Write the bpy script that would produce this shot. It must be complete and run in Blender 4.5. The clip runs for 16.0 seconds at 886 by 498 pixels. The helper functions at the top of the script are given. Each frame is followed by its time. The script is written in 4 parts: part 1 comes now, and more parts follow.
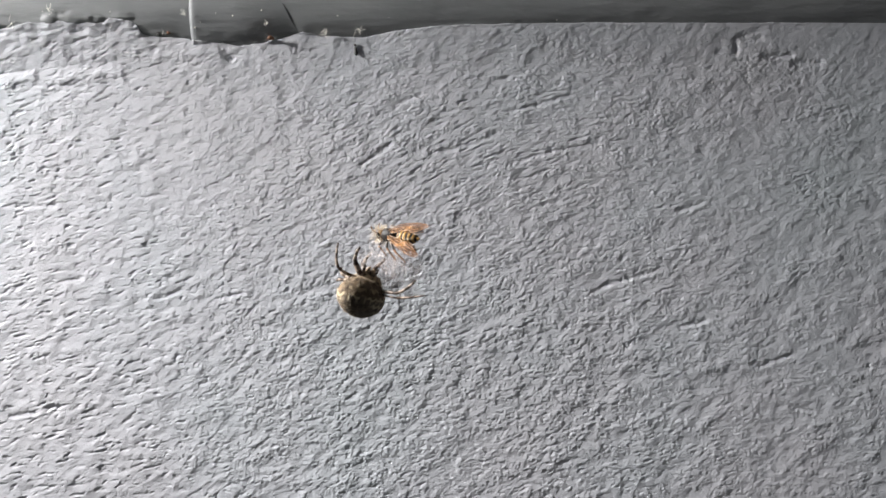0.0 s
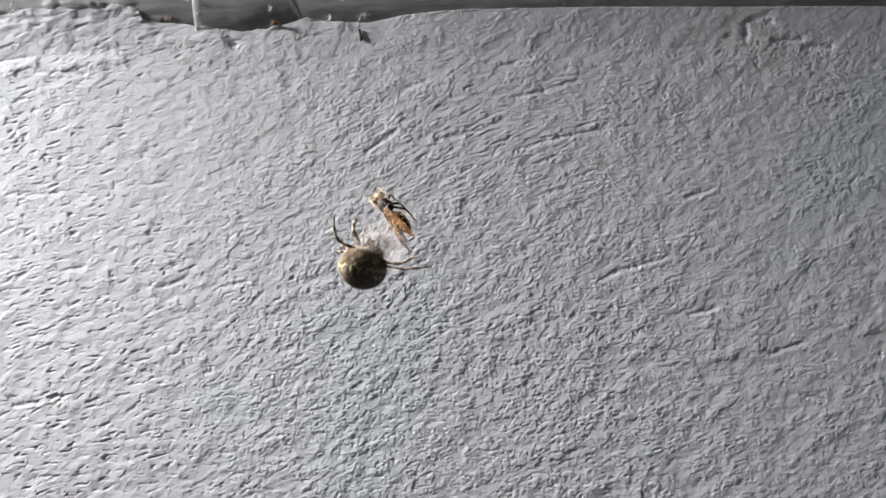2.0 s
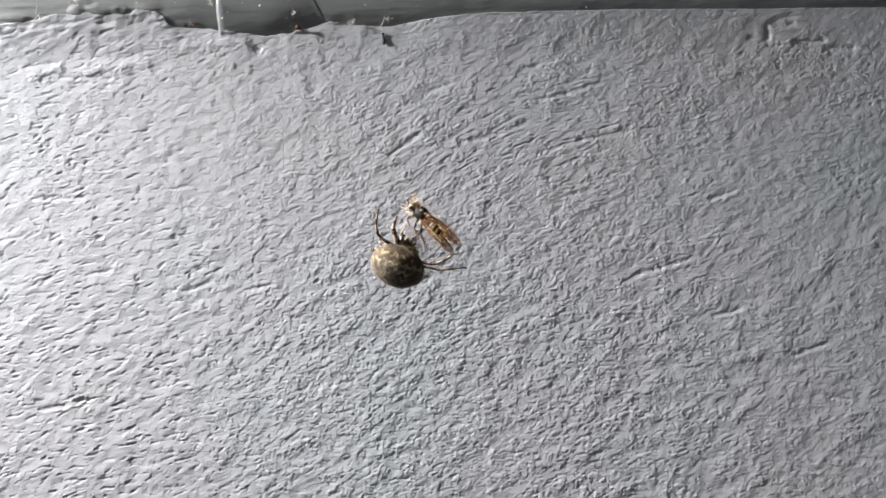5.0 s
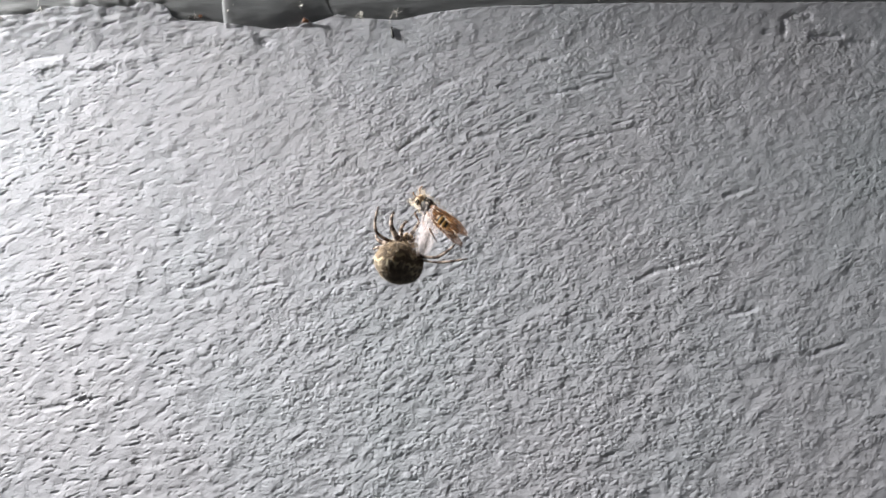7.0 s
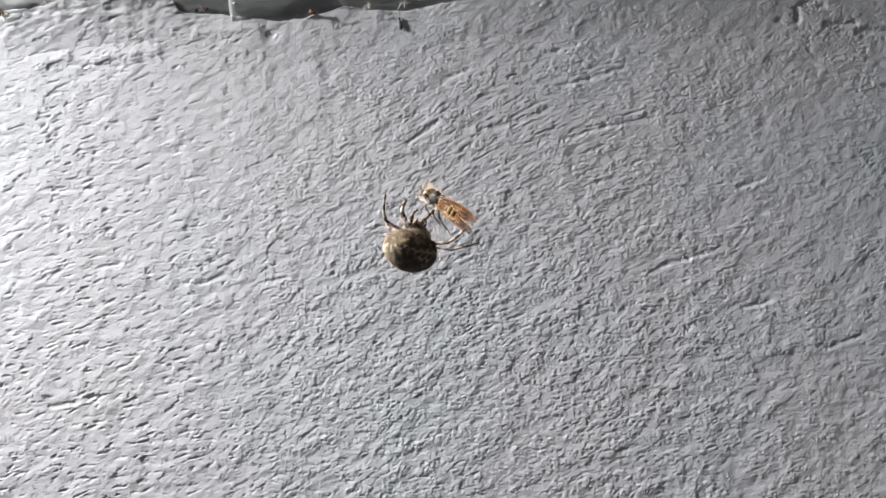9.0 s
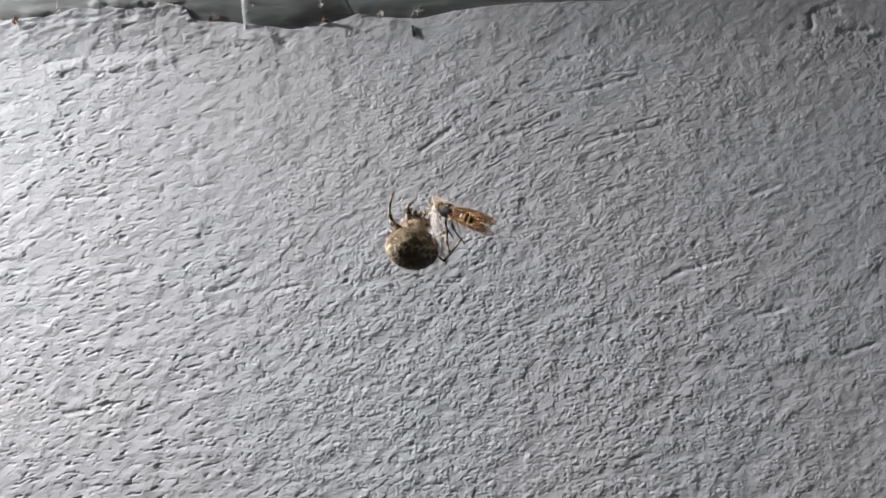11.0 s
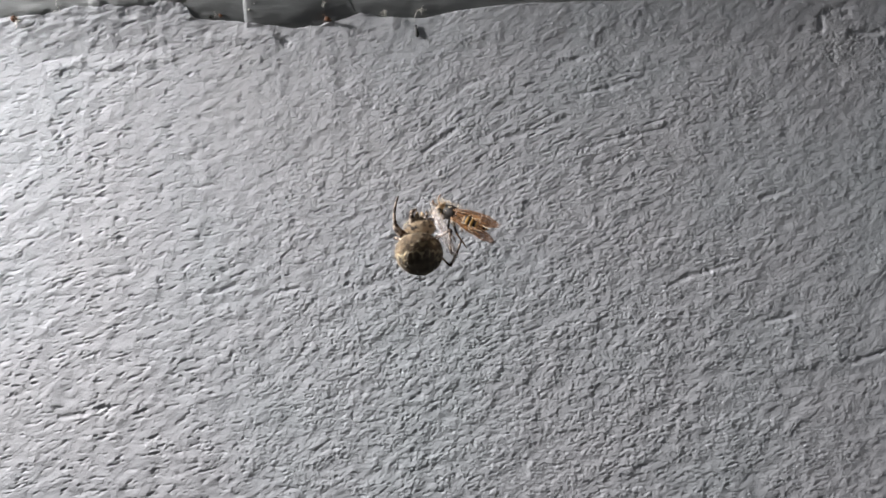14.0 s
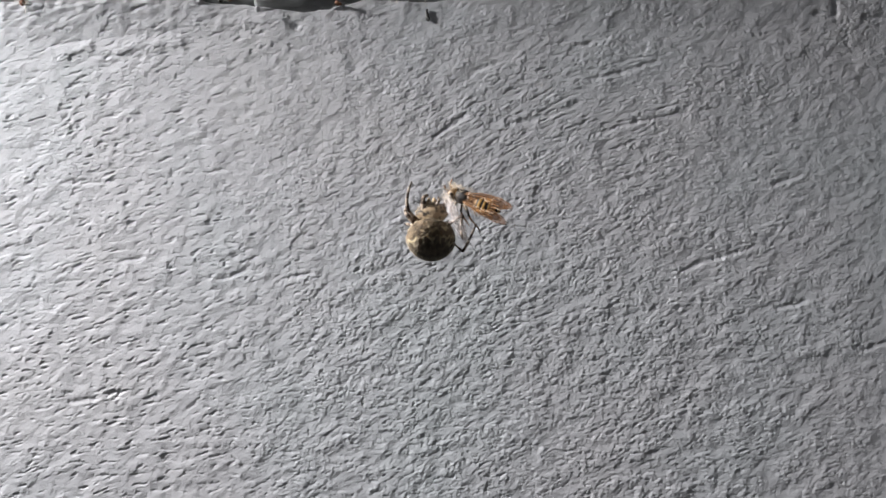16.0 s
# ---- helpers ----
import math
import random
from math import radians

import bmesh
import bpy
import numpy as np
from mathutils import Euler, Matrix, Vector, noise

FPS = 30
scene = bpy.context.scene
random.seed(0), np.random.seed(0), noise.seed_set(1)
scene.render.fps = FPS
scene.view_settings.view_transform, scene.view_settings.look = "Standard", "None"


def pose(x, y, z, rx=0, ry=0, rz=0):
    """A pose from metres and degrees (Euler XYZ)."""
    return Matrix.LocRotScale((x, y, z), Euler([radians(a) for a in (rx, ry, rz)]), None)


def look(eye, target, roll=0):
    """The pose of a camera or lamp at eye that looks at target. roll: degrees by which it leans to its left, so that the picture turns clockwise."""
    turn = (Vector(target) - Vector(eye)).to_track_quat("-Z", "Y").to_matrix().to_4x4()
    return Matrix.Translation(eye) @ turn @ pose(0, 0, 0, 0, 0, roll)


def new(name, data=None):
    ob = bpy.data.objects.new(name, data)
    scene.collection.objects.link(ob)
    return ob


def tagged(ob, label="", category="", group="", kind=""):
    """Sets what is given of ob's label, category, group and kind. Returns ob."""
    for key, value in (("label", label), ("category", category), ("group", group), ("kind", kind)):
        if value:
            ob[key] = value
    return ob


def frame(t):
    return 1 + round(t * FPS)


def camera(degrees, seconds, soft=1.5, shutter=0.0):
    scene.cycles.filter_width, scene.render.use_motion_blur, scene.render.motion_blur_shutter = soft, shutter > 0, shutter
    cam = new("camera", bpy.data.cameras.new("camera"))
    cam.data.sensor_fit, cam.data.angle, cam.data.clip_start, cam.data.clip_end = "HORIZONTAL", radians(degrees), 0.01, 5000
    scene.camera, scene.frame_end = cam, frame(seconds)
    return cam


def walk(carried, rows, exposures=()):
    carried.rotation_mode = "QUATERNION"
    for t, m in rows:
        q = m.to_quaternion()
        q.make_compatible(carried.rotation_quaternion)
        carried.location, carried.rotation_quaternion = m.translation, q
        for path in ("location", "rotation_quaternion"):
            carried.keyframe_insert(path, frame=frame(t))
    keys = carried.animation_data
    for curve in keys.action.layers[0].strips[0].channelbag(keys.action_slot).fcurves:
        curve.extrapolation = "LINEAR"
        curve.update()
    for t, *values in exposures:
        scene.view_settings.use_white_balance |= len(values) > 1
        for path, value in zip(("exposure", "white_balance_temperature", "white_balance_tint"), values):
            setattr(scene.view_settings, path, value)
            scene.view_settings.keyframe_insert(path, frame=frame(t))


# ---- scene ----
MM = 0.001
cam = camera(60.54, 16.0, soft=1.6)
walk(cam, [
    (0, look((0.00082, -0.19621, -0.01678), (-0.00001, 0.00309, -0.00003), 0.15)),
    (0.5, look((0.00177, -0.19501, -0.01824), (0.00061, 0.00426, -0.00121), 0.05)),
    (1, look((0.00332, -0.19554, -0.01771), (0.00146, 0.00376, -0.00106), -0.06)),
    (1.5, look((0.00098, -0.19502, -0.01842), (-0.00103, 0.00431, -0.00227), -0.02)),
    (2, look((-0.00004, -0.19393, -0.01863), (-0.00165, 0.00546, -0.00309), 0.05)),
    (2.5, look((-0.00222, -0.19537, -0.01797), (-0.00371, 0.00403, -0.00259), 0.06)),
    (3, look((-0.00312, -0.19537, -0.01845), (-0.00452, 0.00397, -0.00226), 0.09)),
    (3.5, look((-0.00360, -0.19562, -0.01758), (-0.00535, 0.00369, -0.00110), -0.08)),
    (6, look((-0.00724, -0.19225, -0.02053), (-0.00960, 0.00699, -0.00330), -0.17)),
    (6.5, look((-0.00789, -0.19110, -0.01967), (-0.01028, 0.00817, -0.00269), 0.06)),
    (7, look((-0.00809, -0.19091, -0.01902), (-0.01030, 0.00842, -0.00278), -0.03)),
    (7.5, look((-0.00841, -0.19016, -0.02056), (-0.01087, 0.00919, -0.00471), -0.20)),
    (8, look((-0.00764, -0.19000, -0.01956), (-0.01050, 0.00928, -0.00282), -0.36)),
    (8.5, look((-0.00862, -0.18856, -0.02033), (-0.01175, 0.01078, -0.00444), -0.40)),
    (11, look((-0.01207, -0.18891, -0.01816), (-0.01627, 0.01041, -0.00234), -0.40)),
    (11.5, look((-0.01329, -0.18971, -0.02000), (-0.01842, 0.00953, -0.00331), -0.42)),
    (12, look((-0.01449, -0.18928, -0.01873), (-0.01946, 0.01004, -0.00303), -0.53)),
    (12.5, look((-0.01383, -0.18810, -0.01957), (-0.01822, 0.01119, -0.00323), -0.47)),
    (13, look((-0.01343, -0.18710, -0.01897), (-0.01776, 0.01218, -0.00253), -0.40)),
    (13.5, look((-0.01152, -0.18589, -0.01891), (-0.01541, 0.01336, -0.00198), -0.10)),
    (14, look((-0.01216, -0.18566, -0.01860), (-0.01703, 0.01352, -0.00126), -0.04)),
    (14.5, look((-0.01223, -0.18433, -0.02161), (-0.01634, 0.01489, -0.00444), 0.08)),
    (15, look((-0.01293, -0.18513, -0.02080), (-0.01753, 0.01414, -0.00434), -0.09)),
    (15.5, look((-0.01444, -0.18536, -0.01977), (-0.01939, 0.01398, -0.00420), 0.07)),
    (16, look((-0.01421, -0.18487, -0.02023), (-0.01971, 0.01447, -0.00486), 0.10)),
], exposures=[(0, 0.0), (3.5, 0.03), (8.7, 0.04), (10.8, -0.22), (13, -0.29), (16, -0.32)])

# ---- world, daylight through the opening, exposure ----
world = bpy.data.worlds.new("sky")
scene.world = world
world.use_nodes = True
sky = world.node_tree.nodes.new("ShaderNodeTexSky")
sky.sky_type, sky.sun_disc = "NISHITA", False
sky.sun_elevation, sky.sun_rotation = radians(38), radians(250)
world.node_tree.links.new(sky.outputs[0], world.node_tree.nodes["Background"].inputs[0])
world.node_tree.nodes["Background"].inputs[1].default_value = 0.1
world.cycles.sampling_method = "NONE"   # the side opening and the added fill lamp carry the light

WEST = -0.340         # inner face of the unseen side wall; its opening is placed to suit the light's falloff
OPEN_Y = (-0.094, -0.054)
OPEN_Z = (0.114, 0.259)
lamp_data = bpy.data.lights.new("daylight_opening", "AREA")
lamp_data.shape, lamp_data.size, lamp_data.size_y = "RECTANGLE", OPEN_Y[1] - OPEN_Y[0], OPEN_Z[1] - OPEN_Z[0]
lamp_data.energy, lamp_data.color = 11.4, (1.0, 0.99, 0.987)
daylight = new("daylight_opening", lamp_data)
daylight.matrix_world = look((WEST - 0.004, sum(OPEN_Y) / 2, sum(OPEN_Z) / 2), (0.5, sum(OPEN_Y) / 2, sum(OPEN_Z) / 2))

# an invented fill lamp behind the camera gives the softer light from the front
SOUTH, FILL_X, FILL_Z = -2.2, (-0.30, 0.30), (0.20, 0.80)
fill_data = bpy.data.lights.new("front_fill", "AREA")
fill_data.shape, fill_data.size, fill_data.size_y = "RECTANGLE", FILL_X[1] - FILL_X[0], FILL_Z[1] - FILL_Z[0]
fill_data.energy, fill_data.color = 2.6, (1.0, 0.995, 1.0)
fill_lamp = new("front_fill", fill_data)
fill_lamp.matrix_world = look((sum(FILL_X) / 2, SOUTH - 0.004, sum(FILL_Z) / 2), (sum(FILL_X) / 2, 0, sum(FILL_Z) / 2))


# ---- materials ----
def material(name, colour, rough=0.6, metal=0.0):
    m = bpy.data.materials.new(name)
    m.use_nodes = True
    b = m.node_tree.nodes["Principled BSDF"]
    b.inputs["Base Color"].default_value = (*colour, 1)
    b.inputs["Roughness"].default_value, b.inputs["Metallic"].default_value = rough, metal
    return m


def nd(m, kind, **values):
    n = m.node_tree.nodes.new(kind)
    for k, v in values.items():
        n.inputs[k.replace("_", " ")].default_value = v
    return n


def link(m, a, b):
    m.node_tree.links.new(a, b)


def mottled(name, stops, scale, rough=0.6, detail=6.0, stretch=(1, 1, 1), bump=0.0, bump_scale=None, bump_distance=0.0002, distortion=0.0):
    """A material whose colour wanders between stops of (position, colour) by noise, with fine relief."""
    m = material(name, stops[0][1], rough)
    bsdf = m.node_tree.nodes["Principled BSDF"]
    place = nd(m, "ShaderNodeTexCoord")
    mapping = nd(m, "ShaderNodeMapping", Scale=stretch)
    link(m, place.outputs["Object"], mapping.inputs["Vector"])
    tex = nd(m, "ShaderNodeTexNoise", Scale=scale, Detail=detail, Distortion=distortion)
    link(m, mapping.outputs[0], tex.inputs["Vector"])
    ramp = nd(m, "ShaderNodeValToRGB")
    while len(ramp.color_ramp.elements) < len(stops):
        ramp.color_ramp.elements.new(0.5)
    for e, (p, c) in zip(ramp.color_ramp.elements, stops):
        e.position, e.color = p, (*c, 1)
    link(m, tex.outputs["Fac"], ramp.inputs["Fac"])
    link(m, ramp.outputs["Color"], bsdf.inputs["Base Color"])
    if bump:
        fine = nd(m, "ShaderNodeTexNoise", Scale=bump_scale, Detail=4.0)
        link(m, mapping.outputs[0], fine.inputs["Vector"])
        b = nd(m, "ShaderNodeBump", Strength=bump, Distance=bump_distance)
        link(m, fine.outputs["Fac"], b.inputs["Height"])
        link(m, b.outputs[0], bsdf.inputs["Normal"])
    return m


wall_paint = mottled("pale_grey_wall_paint", [(0.30, (0.495, 0.489, 0.506)), (0.45, (0.491, 0.488, 0.513)), (0.57, (0.480, 0.489, 0.514)), (0.72, (0.462, 0.487, 0.508))],
                     16.0, rough=0.85, bump=0.5, bump_scale=1900.0, bump_distance=0.00016)
plain_wall = mottled("grey_plain_wall", [(0.3, (0.16, 0.16, 0.163)), (0.7, (0.21, 0.21, 0.21))], 6.0, rough=0.8)
floor_mat = mottled("grey_concrete", [(0.3, (0.14, 0.14, 0.135)), (0.7, (0.22, 0.215, 0.21))], 9.0, rough=0.85)
pipe_paint = mottled("dark_grey_gloss_paint", [(0.28, (0.178, 0.182, 0.184)), (0.5, (0.22, 0.224, 0.226)), (0.75, (0.28, 0.283, 0.282))],
                     90.0, rough=0.58, stretch=(0.3, 1, 1), bump=0.8, bump_scale=520.0, bump_distance=0.0004)
silk_mat = material("pale_silk", (0.78, 0.70, 0.66), 0.5)
haze_mat = mottled("pinkish_silk", [(0.35, (0.70, 0.60, 0.57)), (0.60, (0.92, 0.88, 0.87))], 500.0, rough=0.6)
haze_mat.node_tree.nodes["Principled BSDF"].inputs["Alpha"].default_value = 0.26
fuzz_mat = mottled("cream_silk_fuzz", [(0.35, (0.55, 0.43, 0.30)), (0.65, (0.80, 0.71, 0.58))], 900.0, rough=0.6)
fuzz_mat.node_tree.nodes["Principled BSDF"].inputs["Alpha"].default_value = 0.6
silk_mat.node_tree.nodes["Principled BSDF"].inputs["Alpha"].default_value = 0.7
web_mat = material("web_thread", (0.72, 0.72, 0.72), 0.4)
web_mat.node_tree.nodes["Principled BSDF"].inputs["Alpha"].default_value = 0.35
leg_dark = mottled("dark_brown_leg_band", [(0.3, (0.030, 0.022, 0.018)), (0.7, (0.095, 0.066, 0.050))], 1800.0, rough=0.8)
leg_pale = mottled("tawny_leg", [(0.3, (0.16, 0.115, 0.085)), (0.7, (0.33, 0.26, 0.205))], 1500.0, rough=0.65)
head_mat = mottled("furry_brown_carapace", [(0.38, (0.030, 0.019, 0.013)), (0.50, (0.34, 0.245, 0.15))], 820.0, rough=0.7, bump=0.7, bump_scale=5000.0)
hair_mat = material("pale_brown_hair", (0.34, 0.27, 0.18), 0.55)
wasp_black = mottled("black_chitin", [(0.35, (0.008, 0.007, 0.006)), (0.7, (0.024, 0.018, 0.014))], 1600.0, rough=0.6)
wasp_yellow = mottled("yellow_chitin", [(0.35, (0.20, 0.11, 0.035)), (0.7, (0.36, 0.21, 0.065))], 1400.0, rough=0.42)
wasp_pale = mottled("pale_yellow_face", [(0.35, (0.26, 0.16, 0.08)), (0.7, (0.55, 0.41, 0.25))], 1400.0, rough=0.5)
wasp_leg = mottled("amber_leg", [(0.35, (0.14, 0.065, 0.028)), (0.7, (0.34, 0.18, 0.08))], 1500.0, rough=0.45)
husk_mat = mottled("rust_brown_husk", [(0.35, (0.06, 0.025, 0.014)), (0.7, (0.26, 0.12, 0.06))], 900.0, rough=0.7)
speck_mat = mottled("blackish_husk", [(0.35, (0.012, 0.011, 0.010)), (0.7, (0.05, 0.045, 0.04))], 1500.0, rough=0.5)
fluff_mat = material("off_white_silk_fluff", (0.78, 0.75, 0.68), 0.6)
for m in (wasp_black, leg_dark, wasp_yellow):
    m.node_tree.nodes["Principled BSDF"].inputs["Specular IOR Level"].default_value = 0.2

# amber wing: thin, see-through, veined
wing_mat = mottled("amber_wing_membrane", [(0.34, (0.045, 0.026, 0.018)), (0.50, (0.16, 0.076, 0.032)), (0.66, (0.42, 0.21, 0.075))], 800.0, rough=0.85, stretch=(0.4, 1, 1))
b = wing_mat.node_tree.nodes["Principled BSDF"]
b.inputs["Alpha"].default_value = 0.66
b.inputs["Specular IOR Level"].default_value = 0.15

# abdomen: olive brown with pale scalloped rows
abdomen_mat = material("patterned_abdomen_skin", (0.16, 0.12, 0.06), 0.72)
abdomen_mat.node_tree.nodes["Principled BSDF"].inputs["Specular IOR Level"].default_value = 0.12
abdomen_mat.node_tree.nodes["Principled BSDF"].inputs["Subsurface Weight"].default_value = 0.35
abdomen_mat.node_tree.nodes["Principled BSDF"].inputs["Subsurface Radius"].default_value = (1.0, 0.8, 0.55)
abdomen_mat.node_tree.nodes["Principled BSDF"].inputs["Subsurface Scale"].default_value = 0.0016


def abdomen_nodes(m):
    bsdf = m.node_tree.nodes["Principled BSDF"]
    place = nd(m, "ShaderNodeTexCoord")
    base = nd(m, "ShaderNodeTexNoise", Scale=700.0, Detail=8.0)
    link(m, place.outputs["Object"], base.inputs["Vector"])
    def colours(stops, fac):
        r = nd(m, "ShaderNodeValToRGB")
        for e, (p, c) in zip(r.color_ramp.elements, stops):
            e.position, e.color = p, (*c, 1)
        link(m, fac, r.inputs["Fac"])
        return r.outputs["Color"]

    def calc(op, a, b=0.0, c=0.0):
        n = nd(m, "ShaderNodeMath")
        n.operation = op
        for k, v in enumerate((a, b, c)):
            if isinstance(v, (int, float)):
                n.inputs[k].default_value = v
            else:
                link(m, v, n.inputs[k])
        return n.outputs[0]

    def blend(f, a, b):
        n = nd(m, "ShaderNodeMix")
        n.data_type = "RGBA"
        link(m, f, n.inputs["Factor"])
        link(m, a, n.inputs["A"])
        if isinstance(b, tuple):
            n.inputs["B"].default_value = (*b, 1)
        else:
            link(m, b, n.inputs["B"])
        return n.outputs["Result"]

    xyz = nd(m, "ShaderNodeSeparateXYZ")
    link(m, place.outputs["Object"], xyz.inputs[0])
    # u runs round the body, z along it, both in mm
    u = calc("MULTIPLY", calc("ARCTAN2", xyz.outputs["X"], calc("MULTIPLY", xyz.outputs["Y"], -1.0)), 4.8)
    z = calc("MULTIPLY", xyz.outputs["Z"], 1000.0)
    wild = nd(m, "ShaderNodeTexNoise", Scale=420.0, Detail=3.0)
    link(m, place.outputs["Object"], wild.inputs["Vector"])
    stray = calc("MULTIPLY_ADD", wild.outputs["Fac"], 1.3, -0.65)
    front = colours([(0.36, (0.056, 0.040, 0.026)), (0.64, (0.145, 0.106, 0.068))], base.outputs["Fac"])
    rear = colours([(0.36, (0.060, 0.048, 0.036)), (0.68, (0.165, 0.132, 0.096))], base.outputs["Fac"])
    # the hind part below the garland of scallops is olive, coloured paler to lift its shade
    line = calc("MULTIPLY_ADD", u, 0.12, calc("MULTIPLY_ADD", calc("ABSOLUTE", calc("SINE", calc("MULTIPLY", u, 1.75))), -0.55, 0.2))
    gap = calc("ADD", calc("SUBTRACT", z, line), stray)
    def clamp(a):
        return calc("MINIMUM", calc("MAXIMUM", a, 0.0), 1.0)

    skin = blend(clamp(calc("MULTIPLY_ADD", gap, -1.2, 0.4)), front, rear)
    # pale edges of the scallops, broken into flecks
    for shift, wide, colour, whole in ((0.0, 0.34, (0.42, 0.35, 0.23), -2.4), (1.7, 0.45, (0.34, 0.27, 0.17), -3.0), (-1.6, 0.40, (0.40, 0.34, 0.23), -2.9), (-2.9, 0.4, (0.30, 0.25, 0.17), -3.1)):
        near = calc("ABSOLUTE", calc("SUBTRACT", gap, shift))
        fleck = nd(m, "ShaderNodeTexNoise", Scale=430.0 + 60 * shift, Detail=2.0)
        link(m, place.outputs["Object"], fleck.inputs["Vector"])
        on = calc("MULTIPLY", calc("MAXIMUM", calc("MULTIPLY_ADD", near, -1 / wide, 1.0), 0.0), clamp(calc("MULTIPLY_ADD", fleck.outputs["Fac"], 6.0, whole)))
        skin = blend(calc("MINIMUM", calc("MULTIPLY", on, 2.0), 0.92), skin, colour)
    # upright pale dashes beside the scallops
    dash = clamp(calc("MULTIPLY_ADD", calc("ABSOLUTE", calc("SINE", calc("MULTIPLY_ADD", u, 1.9, stray))), 7.0, -5.9))
    strip = clamp(calc("MULTIPLY_ADD", calc("ABSOLUTE", calc("ADD", gap, 0.35)), -1.6, 1.6))
    skin = blend(calc("MULTIPLY", calc("MULTIPLY", dash, strip), 0.75), skin, (0.34, 0.29, 0.20))
    link(m, skin, bsdf.inputs["Base Color"])
    fine = nd(m, "ShaderNodeTexNoise", Scale=2600.0, Detail=4.0)
    link(m, place.outputs["Object"], fine.inputs["Vector"])
    bump = nd(m, "ShaderNodeBump", Strength=1.0, Distance=0.00035)
    link(m, fine.outputs["Fac"], bump.inputs["Height"])
    link(m, bump.outputs[0], bsdf.inputs["Normal"])


abdomen_nodes(abdomen_mat)


# ---- mesh helpers ----
def part(name, bm, mats, parent=None, label="", smooth=True):
    """Links a bmesh as one mesh object under a thing or a part."""
    me = bpy.data.meshes.new(name)
    bm.normal_update()
    bm.to_mesh(me)
    bm.free()
    for m in mats if isinstance(mats, (list, tuple)) else [mats]:
        me.materials.append(m)
    if smooth:
        me.polygons.foreach_set("use_smooth", [True] * len(me.polygons))
    ob = new(name, me)
    if parent is not None:
        ob.parent = parent
    if label:
        ob["label"] = label
    return ob


def tube(bm, pts, radii, sides=8, mats=None, cap=True):
    """A round tube through pts (metres); mats: a material slot for each stretch."""
    pts = [Vector(p) for p in pts]
    rings, side = [], None
    for i, p in enumerate(pts):
        way = (pts[min(i + 1, len(pts) - 1)] - pts[max(i - 1, 0)]).normalized()
        side = (side - way * side.dot(way)) if side is not None else way.orthogonal()
        side.normalize()
        up = way.cross(side)
        rings.append([bm.verts.new(p + radii[i] * (math.cos(a) * side + math.sin(a) * up)) for a in (2 * math.pi * k / sides for k in range(sides))])
    for i in range(len(rings) - 1):
        for k in range(sides):
            f = bm.faces.new((rings[i][k], rings[i][(k + 1) % sides], rings[i + 1][(k + 1) % sides], rings[i + 1][k]))
            f.material_index = mats[i] if mats else 0
    if cap:
        bm.faces.new(rings[0][::-1])
        bm.faces.new(rings[-1])


def blob(bm, centre, radii, rough=0.0, cells=3.0, turn=0.0, level=3, slot=0):
    """An uneven ellipsoid, turned about y by turn degrees."""
    made = bmesh.ops.create_icosphere(bm, subdivisions=level, radius=1.0)["verts"]
    m = Matrix.Rotation(radians(turn), 3, "Y")
    for v in made:
        n = v.co.normalized()
        r = 1 + rough * noise.noise(n * cells + Vector(centre) * 3000)
        v.co = Vector(centre) + m @ Vector((n.x * radii[0] * r, n.y * radii[1] * r, n.z * radii[2] * r))
    for f in {f for v in made for f in v.link_faces}:
        f.material_index = slot
    return made


def box(bm, lo, hi):
    made = bmesh.ops.create_cube(bm, size=1.0)["verts"]
    for v in made:
        v.co = Vector([(a + b) / 2 + c * (b - a) for a, b, c in zip(lo, hi, v.co)])


def curve_points(pts, steps=6):
    """Smooth points through pts (Catmull-Rom)."""
    pts = [Vector(p) for p in pts]
    out = []
    for i in range(len(pts) - 1):
        a, b, c, d = pts[max(i - 1, 0)], pts[i], pts[i + 1], pts[min(i + 2, len(pts) - 1)]
        for k in range(steps):
            t = k / steps
            out.append(0.5 * (2 * b + (c - a) * t + (2 * a - 5 * b + 4 * c - d) * t * t + (3 * b - a - 3 * c + d) * t ** 3))
    return out + [pts[-1]]


# ---- the plastered wall ----
PIPE_R, PIPE_Y, COLLAR_R, COLLAR_DROP = 14.0, 11.0, 14.8, 1.0
COLLAR = (-66.4, -44.4)


def pipe_z(x):
    """Height of the pipe's axis, mm."""
    return 65.6 + 0.0206 * x


# the ragged upper edge of the plaster, mm
EDGE = [(-150, 56.5), (-118, 57.0), (-114, 57.8), (-109, 58.9), (-106, 59.3), (-89.6, 59.3), (-88, 60.4), (-82.8, 59.8), (-81, 58.6), (-80, 56.7), (-78, 56.1),
        (-66.8, 55.2), (-63, 54.4), (-53.3, 53.7), (-51, 54.0), (-45.8, 54.8), (-42.8, 55.5), (-36.8, 57.1), (-32.3, 56.8), (-21.8, 55.9), (-12.8, 57.6),
        (-2.2, 58.7), (6.8, 59.1), (32, 59.6), (77, 59.8), (150, 60.0)]
